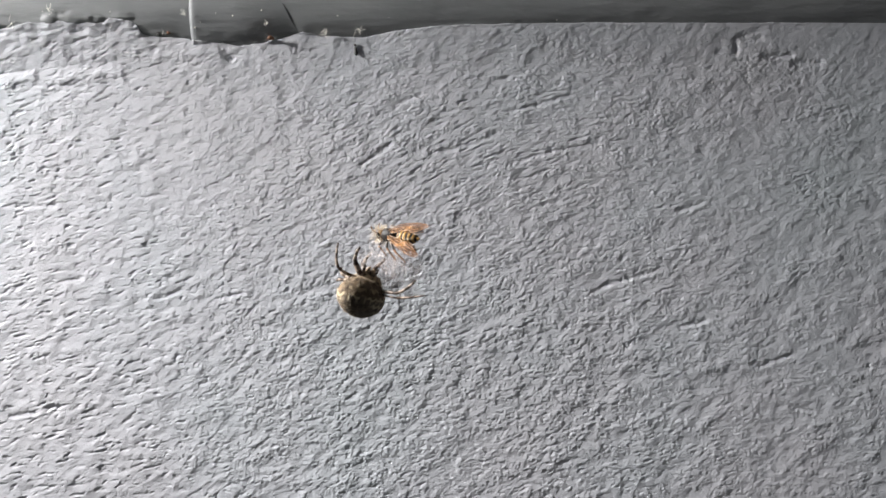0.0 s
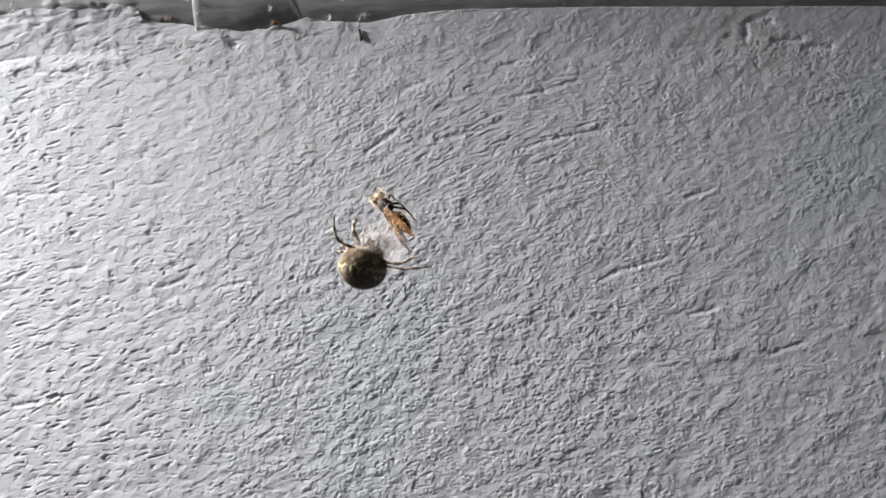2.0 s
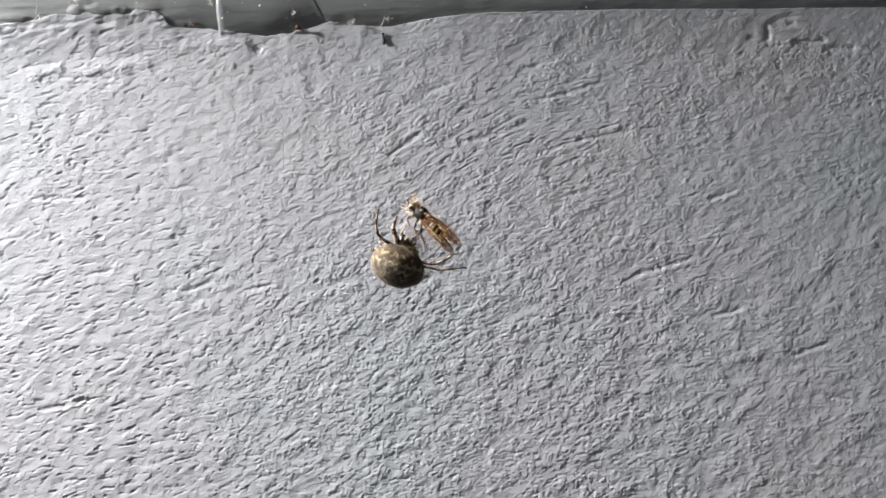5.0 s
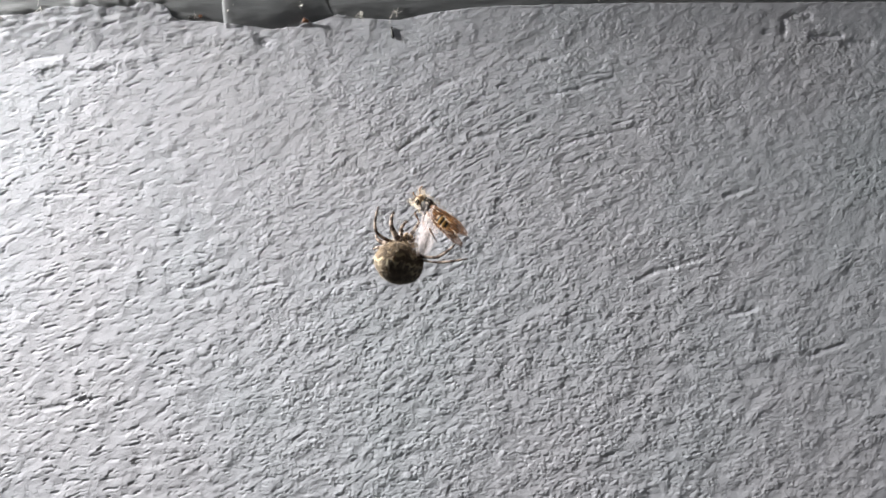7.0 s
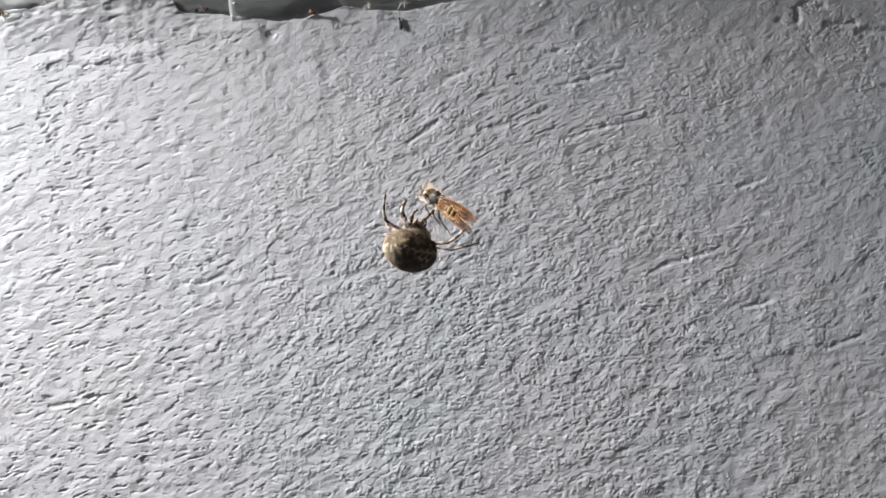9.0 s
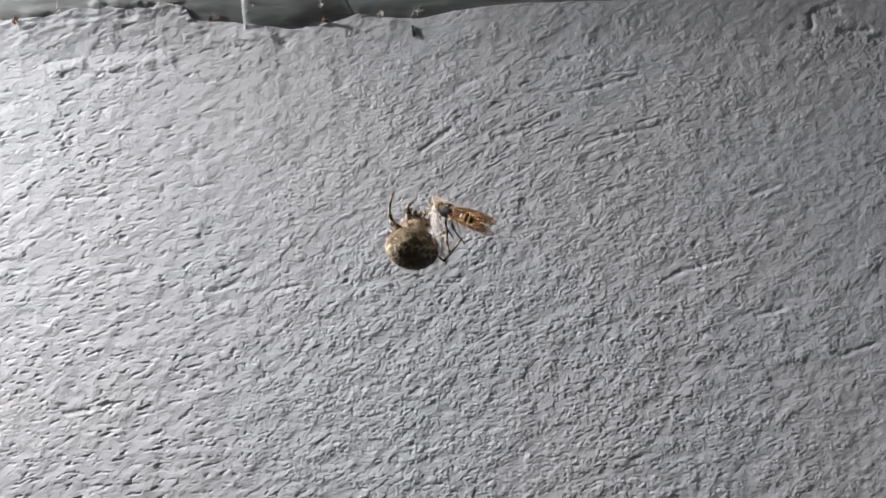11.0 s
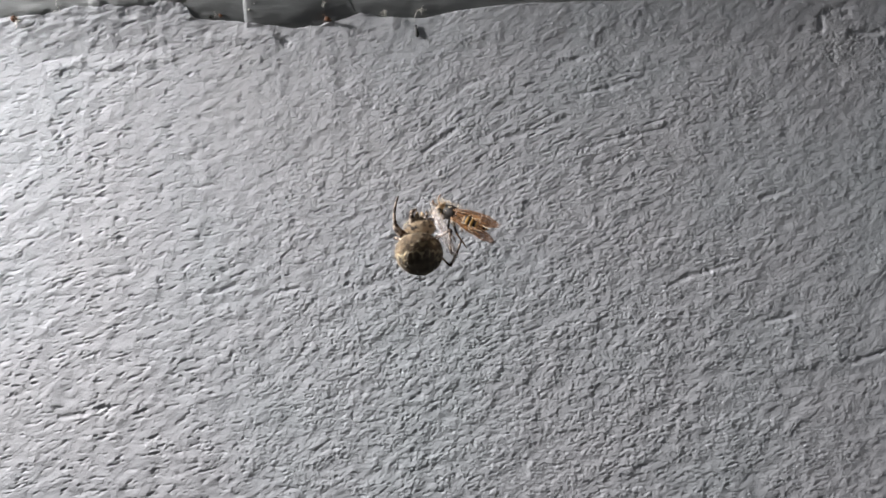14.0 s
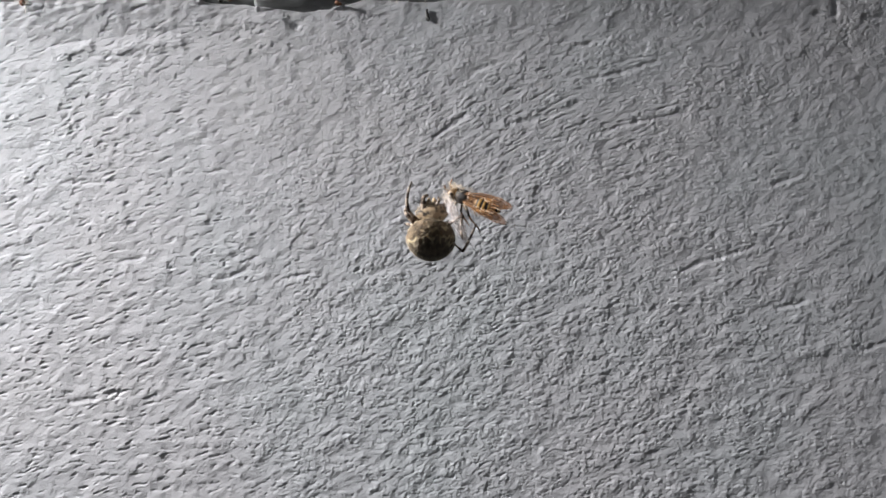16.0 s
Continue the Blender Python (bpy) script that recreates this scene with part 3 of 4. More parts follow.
def husk(x, z, y, size, mat, seed, label):
    """A crumpled husk stuck to plaster: shell and a few bent legs."""
    rnd = random.Random(seed)
    thing = tagged(new("insect_husk"), label, "insect husk")
    thing.location = (x * MM, y * MM, z * MM)
    bm = bmesh.new()
    blob(bm, (0, 0, 0), [s * size * MM for s in (0.5, 0.35, 0.42)], 0.5, 2.5, rnd.uniform(0, 90), 2)
    blob(bm, (size * 0.45 * MM, 0, -size * 0.15 * MM), [s * size * MM for s in (0.3, 0.25, 0.22)], 0.5, 2.5, rnd.uniform(0, 90), 2)
    part("shell", bm, mat, thing)
    for _ in range(3):
        a = rnd.uniform(0, 2 * math.pi)
        bm = bmesh.new()
        tip = Vector((math.cos(a), -0.2, math.sin(a))) * size * 0.95
        tube(bm, [Vector((0, 0, 0)), (tip * 0.5 + Vector((0, -0.2, 0.3))) * MM, tip * MM], [0.07 * MM, 0.06 * MM, 0.04 * MM], 5)
        part("leg", bm, mat, thing)
    return thing


def paint_flecks():
    """Specks of pale paint and dust on the pipe."""
    rnd = random.Random(8)
    bm = bmesh.new()
    for _ in range(15):
        x = rnd.choice((rnd.uniform(-118, 60), rnd.uniform(-68, -40)))
        drop = COLLAR_DROP if COLLAR[0] < x < COLLAR[1] else 0
        r = COLLAR_R if drop else PIPE_R
        z = pipe_z(x) - drop - rnd.uniform(1.0, 7.5)
        y = PIPE_Y - math.sqrt(r * r - (pipe_z(x) - drop - z) ** 2)
        s = rnd.uniform(0.10, 0.24)
        blob(bm, (x * MM, y * MM, z * MM), (s * MM, 0.12 * MM, s * rnd.uniform(0.6, 1.6) * MM), 0.4, 2, rnd.uniform(0, 90), 1)
    tagged(part("paint_flecks", bm, fluff_mat), "scattered specks of pale paint and dust on the pipe", "paint flecks", kind="stuff")


paint_flecks()
husk(-45.6, 55.3, -1.9, 1.5, husk_mat, 3, "rust-brown crumpled insect husk at the pipe's underside")
husk(-75.6, 56.5, -0.9, 0.85, speck_mat, 4, "dark crumb of insect husk below the pipe")
husk(-73.0, 57.0, -1.0, 0.95, husk_mat, 5, "brown crumb of insect husk below the pipe")
husk(-125.6, 56.4, -1.6, 1.7, husk_mat, 6, "orange-brown insect husk caught in old cobweb")
fluff(-124.6, 55.4, -2.0, 2.2, 10, 21)


def dead_gnat():
    gnat = tagged(new("gnat"), "tiny black dead gnat stuck to the plaster", "gnat")
    gnat.matrix_world = pose(-23.3 * MM, -0.5 * MM, 52.6 * MM, 0, -8, 0)
    bm = bmesh.new()
    blob(bm, (0, 0, -0.35 * MM), (0.42 * MM, 0.35 * MM, 1.4 * MM), 0.15, 3, 0, 3)
    part("body", bm, speck_mat, gnat)
    bm = bmesh.new()
    blob(bm, (0.05 * MM, -0.1 * MM, 1.2 * MM), (0.36 * MM, 0.32 * MM, 0.36 * MM), 0.1, 3, 0, 2)
    part("head", bm, speck_mat, gnat)
    for s in (-1, 1):
        bm = bmesh.new()
        blob(bm, (s * 0.34 * MM, 0.2 * MM, -0.6 * MM), (0.15 * MM, 0.03 * MM, 0.8 * MM), 0.05, 3, -s * 5, 2)
        part("wing", bm, speck_mat, gnat)


dead_gnat()


# ---- the web ----
WEB_Y = -40.0


def web():
    """Fine anchor threads and a few turns of spiral in the spider's plane."""
    rnd = random.Random(11)
    thing = tagged(new("spider_web"), "fine nearly invisible spider web strung before the wall", "spider web")
    hub = Vector((-19.0, WEB_Y + 2.5, -1.0))
    ends = [(-49.6, -3.0, 55.0), (-20, -4, 56.5), (25, -4, 60), (80, -4, 60), (140, 0.5, 30), (150, 0.5, -30), (90, 0.5, -95), (10, 0.5, -100),
            (-60, 0.5, -100), (-150, 0.5, -60), (-160, 0.5, 0), (-140, -3, 57)]
    for e in ends:
        bm = bmesh.new()
        tube(bm, [hub * MM, Vector(e) * MM], [0.009 * MM, 0.009 * MM], 4)
        part("radial_thread", bm, web_mat, thing)
    bm = bmesh.new()
    tube(bm, [Vector((-49.9, -1.6, 54.5)) * MM, Vector((-49.5, -1.8, 38)) * MM, Vector((-49.0, -0.9, 18)) * MM], [0.035 * MM] * 3, 4)
    part("hanging_thread", bm, material("dusty_thread", (0.30, 0.30, 0.29), 0.6), thing)


web()


# ---- the spider ----
def hairs(bm, pts, normals, length, radius, rnd):
    for p, n in zip(pts, normals):
        side = n.orthogonal().normalized() * radius
        lean = Vector((rnd.gauss(0, 0.35), rnd.gauss(0, 0.35), rnd.gauss(0, 0.35)))
        tip = bm.verts.new(p + (n + lean).normalized() * length * rnd.uniform(0.6, 1.2))
        a = [bm.verts.new(p + Matrix.Rotation(2.094 * k, 3, n) @ side) for k in range(3)]
        for k in range(3):
            bm.faces.new((a[k], a[(k + 1) % 3], tip))


spider = tagged(new("spider"), "round-bodied brown orb-weaver spider hanging in its web", "spider")


def spider_abdomen():
    rnd = random.Random(5)
    bm = bmesh.new()
    made = bmesh.ops.create_icosphere(bm, subdivisions=6, radius=1.0)["verts"]
    turn = Matrix.Rotation(radians(62), 3, "Z")
    pts, normals = [], []
    for v in made:
        n = v.co.normalized()
        # egg: fuller behind, flatter below, two low shoulder humps
        wide = 1.0 + 0.05 * n.z
        r = 1 + 0.018 * noise.noise(n * 4.5) + 0.010 * noise.noise(n * 13)
        for s in (-1, 1):
            r += 0.045 * math.exp(-((n - Vector((0.55 * s, -0.45, 0.70)).normalized()).length / 0.34) ** 2)
        v.co = turn @ Vector((n.x * 5.65 * wide, n.y * 4.1 * wide, n.z * 4.1)) * r * MM
    bm.normal_update()
    for v in rnd.sample(list(made), 2200):
        pts.append(v.co.copy())
        normals.append(v.normal.copy())
    for f in bm.faces:
        f.material_index = 0
    body = part("abdomen", bm, abdomen_mat, spider, "olive-brown abdomen with pale scalloped markings")
    bm = bmesh.new()
    hairs(bm, pts, normals, 0.42 * MM, 0.016 * MM, rnd)
    part("hair", bm, hair_mat, body, "short pale hair")
    bm = bmesh.new()
    for s in (-1, 1):
        tube(bm, [Vector((s * 0.35, 2.2, -2.9)) * MM, Vector((s * 0.3, 2.7, -3.4)) * MM, Vector((s * 0.2, 3.0, -3.7)) * MM], [0.4 * MM, 0.3 * MM, 0.12 * MM], 8)
    part("spinnerets", bm, leg_dark, body)
    return body


def spider_front():
    rnd = random.Random(6)
    bm = bmesh.new()
    made = bmesh.ops.create_icosphere(bm, subdivisions=4, radius=1.0)["verts"]
    pts, normals = [], []
    for v in made:
        n = v.co.normalized()
        narrow = 1 - 0.25 * max(n.z, 0)
        v.co = (Vector((n.x * 3.1 * narrow, n.y * 1.5, n.z * 2.1)) * (1 + 0.12 * noise.noise(n * 4)) + Vector((0, 1.5, 3.6))) * MM
    bm.normal_update()
    for v in rnd.sample(list(made), 640):
        pts.append(v.co.copy())
        normals.append(v.normal.copy())
    front = part("cephalothorax", bm, head_mat, spider, "furry tawny head and chest")
    bm = bmesh.new()
    hairs(bm, pts, normals, 0.6 * MM, 0.022 * MM, rnd)
    part("hair", bm, hair_mat, front, "short pale hair")
    for s in (-1, 1):
        bm = bmesh.new()
        tube(bm, [v * MM for v in curve_points([(s * 0.45, 1.0, 5.2), (s * 0.55, 1.3, 6.0), (s * 0.35, 1.6, 6.6)], 3)], [0.5 * MM, 0.52 * MM, 0.5 * MM, 0.42 * MM, 0.34 * MM, 0.22 * MM, 0.12 * MM], 8)
        part("fang", bm, head_mat, front, "brown fang")
        bm = bmesh.new()
        tube(bm, [v * MM for v in curve_points([(s * 0.9, 0.9, 5.0), (s * 1.5, 0.5, 5.9), (s * 1.2, 0.8, 6.7)], 3)], [0.28 * MM] * 3 + [0.26 * MM] * 2 + [0.22 * MM, 0.12 * MM], 7, [1, 1, 0, 1, 0, 0])
        part("feeler", bm, [leg_dark, leg_pale], front, "banded feeler")
    for x, z in ((-0.35, 5.2), (0.35, 5.2), (-0.2, 5.4), (0.2, 5.4)):
        bm = bmesh.new()
        blob(bm, (x * MM, 0.15 * MM, z * MM), (0.13 * MM,) * 3, 0, 1, 0, 2)
        part("eye", bm, wasp_black, front, "black eye")
    return front


def spider_silk():
    """Fresh silk drawn out between the hind legs and the prey."""
    rnd = random.Random(19)
    bm = bmesh.new()
    for _ in range(600):
        a, r = rnd.uniform(0, 6.28), math.sqrt(rnd.random())
        p = Vector((math.cos(a) * r * 6.6, rnd.uniform(-0.4, 0.9), math.sin(a) * r * 4.6))
        if rnd.random() < 0.35:
            p = Vector((rnd.gauss(0.6, 0.8), rnd.uniform(-0.4, 0.8), rnd.uniform(-5.0, 3.5)))
        way = Vector((rnd.gauss(0.1, 0.45), rnd.gauss(0, 0.1), rnd.gauss(0.8, 0.5))).normalized()
        pts = [p]
        for _ in range(3):
            way = (way + Vector((rnd.gauss(0, 0.25), rnd.gauss(0, 0.06), rnd.gauss(0, 0.25)))).normalized()
            pts.append(pts[-1] + way * rnd.uniform(0.6, 1.6))
        line = curve_points(pts, 3)
        tube(bm, [v * MM for v in line], [rnd.choice((0.02, 0.03, 0.035, 0.05)) * MM] * len(line), 4)
    silk = part("silk_swathe", bm, haze_mat, spider, "loose swathe of pinkish fresh silk")
    silk.location = (3.6 * MM, 1.6 * MM, 6.6 * MM)
    return silk


LEGS = []


def spider_leg(hip, knee, tip, knee_late, tip_late, thick=1.0):
    """A banded leg in two stretches, built as it is at the start; the late knee and tip say how it ends up."""
    rnd = random.Random(round(knee[0] * 100))
    hip, knee, tip = Vector(hip), Vector(knee), Vector(tip)
    # thigh and knee cap
    bm = bmesh.new()
    d = knee - hip
    d2 = tip - knee
    bow = -d2.normalized() * min(0.5, 0.07 * d.length)
    pts = curve_points([Vector((0, 0, 0)), d * 0.55 + bow, d], 5)
    radii = [r * thick * MM for r in (0.38, 0.44, 0.48, 0.49, 0.48, 0.46, 0.44, 0.41, 0.40, 0.42, 0.38)]
    tube(bm, [p * MM for p in pts], radii, 9, [1, 1, 1, 0, 0, 1, 1, 1, 0, 0])
    upper = part("leg", bm, [leg_dark, leg_pale], spider, "dark-banded tawny leg")
    # shin, foot
    bm = bmesh.new()
    out = d.normalized()
    pts2 = curve_points([Vector((0, 0, 0)), d2 * 0.25 + out * 0.45, d2 * 0.65 + out * 0.40, d2], 4)
    radii2 = [r * (0.5 + 0.5 * thick) * MM for r in (0.40, 0.38, 0.36, 0.34, 0.33, 0.31, 0.29, 0.28, 0.27, 0.24, 0.21, 0.17, 0.10)]
    tube(bm, [p * MM for p in pts2], radii2, 8, [0, 0, 1, 1, 1, 0, 0, 1, 1, 0, 0, 0])
    lower = part("lower_leg", bm, [leg_dark, leg_pale], upper, "thin banded shin and foot")
    lower.location = d * MM
    bm = bmesh.new()
    at, ns = [], []
    for _ in range(120):
        i = rnd.randrange(len(pts2) - 1)
        way = (pts2[i + 1] - pts2[i]).normalized()
        n = (Matrix.Rotation(rnd.uniform(0, 6.28), 3, way) @ way.orthogonal()).normalized()
        at.append((pts2[i].lerp(pts2[i + 1], rnd.random()) + n * 0.2) * MM)
        ns.append((n + way * 0.5).normalized())
    hairs(bm, at, ns, 0.5 * MM, 0.016 * MM, rnd)
    bm.to_mesh(lower_hair := bpy.data.meshes.new("hair"))
    bm.free()
    both = bmesh.new()
    both.from_mesh(lower.data)
    for f in both.faces:
        f.smooth = True
    both.from_mesh(lower_hair)
    both.to_mesh(lower.data)
    both.free()
    LEGS.append((upper, lower, hip, knee - hip, tip - knee, Vector(knee_late) - hip, Vector(tip_late) - Vector(knee_late)))


abdomen = spider_abdomen()
front = spider_front()
silk = spider_silk()
spider_leg((-2.28, 1.0, 3.78), (-6.23, -0.9, 4.28), (-7.84, -1.6, 9.23), (-3.9, -1.6, 5.2), (-3.2, -2.2, 10.6), 0.7)
spider_leg((-0.92, 1.0, 4.12), (-3.65, 0.0, 6.38), (-4.07, 0.8, 9.61), (-1.5, 0.0, 7.3), (-0.4, 3.3, 9.0), 1.3)
spider_leg((-2.76, 1.0, 3.31), (-4.91, 1.6, 3.14), (-6.2, 2.5, 4.51), (-4.0, 0.6, 4.3), (-4.3, 1.5, 6.6), 1.2)
spider_leg((-2.57, 1.0, 2.74), (-5.14, 2.4, 2.22), (-6.38, 3.3, 1.5), (-4.0, 3.0, 3.2), (-5.3, 5, 3.6), 0.8)
spider_leg((-0.66, 1.0, 4.62), (-1.91, 2.0, 6.53), (-1.45, 3.3, 8.99), (1.4, 1.8, 6.9), (2.9, 4.3, 7.9), 1.0)
spider_leg((-0.12, 1.0, 4.59), (0.56, 1.7, 6.7), (1.53, 2.8, 9.54), (3.2, 0.6, 5.2), (4.0, 1.5, 8.0), 1.15)
spider_leg((2.24, 1.0, 2.83), (6.73, -1.6, 3.24), (9.73, -2.6, 6.95), (5.9, -2.0, 4.4), (6.0, -2.6, 0.2), 0.72)
spider_leg((2.1, 1.0, 1.94), (7.48, -2.2, 2.22), (13.06, -3.0, 4.45), (6.4, -1.5, -2.8), (8.9, -3.2, 2.6), 0.5)


# ---- the wasp ----
WING_OFF = Vector((0, -0.77, 0.64))
WINGS = []
wasp = tagged(new("wasp"), "dead yellow-and-black wasp being wrapped in pale silk", "wasp")


def build_wasp():
    bm = bmesh.new()
    blob(bm, (-5.7 * MM, 0, 0.15 * MM), (0.85 * MM, 1.25 * MM, 1.15 * MM), 0.06, 3, 0, 3)
    head = part("head", bm, wasp_pale, wasp, "pale yellow face")
    for s in (-1, 1):
        bm = bmesh.new()
        blob(bm, (-5.5 * MM, s * 1.1 * MM, 0.35 * MM), (0.5 * MM, 0.4 * MM, 0.75 * MM), 0, 1, 0, 2)
        part("eye", bm, wasp_black, head, "dark oval eye")
        bm = bmesh.new()
        tube(bm, [v * MM for v in curve_points([(-6.2, s * 0.4, 0.6), (-7.0, s * 0.9, 1.4), (-6.8, s * 1.3, 2.4)], 4)], [0.13 * MM] * 9, 6)
        part("antenna", bm, wasp_leg, head, "amber antenna")
    bm = bmesh.new()
    blob(bm, (-3.3 * MM, 0, 0.2 * MM), (2.05 * MM, 1.45 * MM, 1.5 * MM), 0.05, 3, 0, 4)
    for f in bm.faces:
        c = f.calc_center_median()
        if abs(c.x / MM + 4.9) < 0.12:
            f.material_index = 1
    part("thorax", bm, [wasp_black, wasp_yellow], wasp, "black thorax with yellow collar")
    # ringed abdomen
    bm = bmesh.new()
    prof = [(-1.5, 0.30), (-1.1, 0.42), (-0.7, 1.05), (-0.2, 1.45), (0.0, 1.50), (0.05, 1.62), (0.55, 1.74), (1.1, 1.80), (1.15, 1.72), (1.6, 1.80), (2.1, 1.74), (2.15, 1.66),
            (2.7, 1.62), (3.1, 1.46), (3.15, 1.38), (3.6, 1.20), (4.0, 0.95), (4.05, 0.86), (4.5, 0.52), (4.9, 0.20), (5.2, 0.05)]
    tube(bm, [Vector((x * MM, 0, -0.05 * (x + 1.5) * MM)) for x, _ in prof], [0.86 * r * MM for _, r in prof], 20,
         [0, 0, 0, 1, 1, 0, 1, 1, 0, 1, 1, 0, 1, 1, 0, 1, 1, 0, 1, 0])
    part("abdomen", bm, [wasp_black, wasp_yellow], wasp, "black-and-yellow banded abdomen")
    # folded wings: on each side a fore and a hind wing, laid back along the body and past the tail
    across, off = Vector((0, 0.64, 0.77)), WING_OFF
    for s, start, spread, length, width, lift, most in ((1, 0.55, 0.25, 9.6, 1.15, 1.25, 0.25), (-1, 0.65, 0.45, 9.9, 0.95, 1.15, 0.6), (1, 0.8, 0.1, 8.4, 0.9, 0.9, 0.1), (-1, 0.8, 0.3, 8.2, 0.8, 0.8, 0.4)):
        root = (Vector((-2.6, 0, 0.1)) + across * s * start + off * lift) * MM

        def spot(u, v):
            half = width * min(1, 0.35 + 1.6 * u) * (1 - max(u - 0.78, 0) * 2.4)
            wave = 0.25 * noise.noise(Vector((u * 4, v * 1.5, s * 3 + length))) + 0.10 * noise.noise(Vector((u * 11, v * 4, length)))
            ragged = 1.1 * noise.noise(Vector((v * 3.1, s * 2, length))) * u
            return (Vector((-2.6 + length * u + ragged - 0.35 * s * v * u, 0, 0.1)) + across * s * (start + spread * u + v * half) + off * (lift - 0.5 * u * u + wave)) * MM - root
        bm = bmesh.new()
        rows = [[bm.verts.new(spot(i / 18, j / 4 - 1)) for j in range(9)] for i in range(19)]
        for a, c in zip(rows, rows[1:]):
            for j in range(8):
                bm.faces.new((a[j], a[j + 1], c[j + 1], c[j]))
        bmesh.ops.solidify(bm, geom=bm.faces[:], thickness=0.03 * MM)
        wing = part("wing", bm, wing_mat, wasp, "see-through amber wing, folded back")
        WINGS.append((wing, root, s, most))
        for v, end in ((-0.95, 0.95), (-0.4, 0.8), (0.3, 0.7), (0.95, 0.9)):
            bm = bmesh.new()
            tube(bm, [spot(end * k / 11, v) + off * 0.02 * MM for k in range(12)], [0.045 * MM] * 12, 5)
            part("vein", bm, wasp_leg, wing, "darker amber vein")
    # legs, limp and folded
    for x0, s, a, c in ((-4.2, -1, (-4.9, -1.9, -1.6), (-3.9, -1.6, -3.4)), (-4.2, 1, (-5.0, 1.8, -1.5), (-4.4, 1.7, -3.0)), (-3.2, -1, (-2.5, -2.1, -2.0), (-1.4, -1.7, -4.0)),
                        (-3.2, 1, (-2.3, 2.0, -1.9), (-1.8, 1.8, -3.8)), (-2.3, -1, (-0.6, -2.1, -2.3), (1.2, -1.8, -4.4)), (-2.3, 1, (-0.4, 2.1, -2.2), (1.6, 1.8, -3.6))):
        bm = bmesh.new()
        pts = curve_points([(x0, s * 0.8, -0.9), a, c, (c[0] + 0.5, c[1], c[2] - 0.7)], 4)
        tube(bm, [p * MM for p in pts], [r * MM for r in (0.22, 0.26, 0.27, 0.25, 0.2, 0.18, 0.18, 0.17, 0.15, 0.12, 0.1, 0.09, 0.07)], 7, [1, 1, 1, 1, 0, 0, 0, 0, 0, 0, 0, 1])
        part("leg", bm, [wasp_leg, wasp_black], wasp, "amber leg, limp")
    # silk wrapped about it and drawn out toward the spider
    rnd = random.Random(9)
    bm = bmesh.new()
    for _ in range(5):
        x, r, a0 = rnd.uniform(-6.4, 2.6), rnd.uniform(1.9, 2.6), rnd.uniform(0, 6.28)
        slant = rnd.uniform(-1.5, 1.5)
        arc = rnd.uniform(2.0, 4.5)
        n = 9
        tube(bm, [Vector((x + slant * k / n, math.cos(a0 + arc * k / n) * r, math.sin(a0 + arc * k / n) * r)) * MM for k in range(n)], [rnd.uniform(0.014, 0.034) * MM] * n, 4)
    part("silk_wrap", bm, silk_mat, wasp, "pale silk strands wound round the body")
    bm = bmesh.new()
    for _ in range(170):
        a = rnd.uniform(0, 6.28)
        p = Vector((rnd.uniform(-6.0, 5.0), math.cos(a) * 1.7, math.sin(a) * 1.8))
        q = p + Vector((rnd.gauss(0.2, 0.9), math.cos(a) * rnd.uniform(0.2, 1.1), math.sin(a) * rnd.uniform(0.2, 1.1)))
        tube(bm, [p * MM, p.lerp(q, 0.5) * MM + Vector((0, 0, rnd.gauss(0, 0.2))) * MM, q * MM], [0.03 * MM, 0.03 * MM, 0.012 * MM], 4)
    for _ in range(200):
        a = rnd.uniform(0, 6.28)
        p = Vector((rnd.uniform(-6.6, -4.8), math.cos(a) * 1.2, 0.2 + math.sin(a) * 1.2))
        q = p + Vector((rnd.gauss(-0.5, 0.5), math.cos(a) * rnd.uniform(0.3, 1.2), math.sin(a) * rnd.uniform(0.3, 1.4)))
        tube(bm, [p * MM, p.lerp(q, 0.5) * MM, q * MM], [0.028 * MM, 0.024 * MM, 0.012 * MM], 4)
    part("silk_fuzz", bm, fuzz_mat, wasp, "fuzzy pale silk about head and body")


build_wasp()


# ---- what moves ----
TIMES = [0.5 * i for i in range(33)]


def settle(t):
    """How far the legs have gone from the first posture to the last."""
    a = min(max((t - 8.5) / 3.5, 0), 1)
    return a * a * (3 - 2 * a)


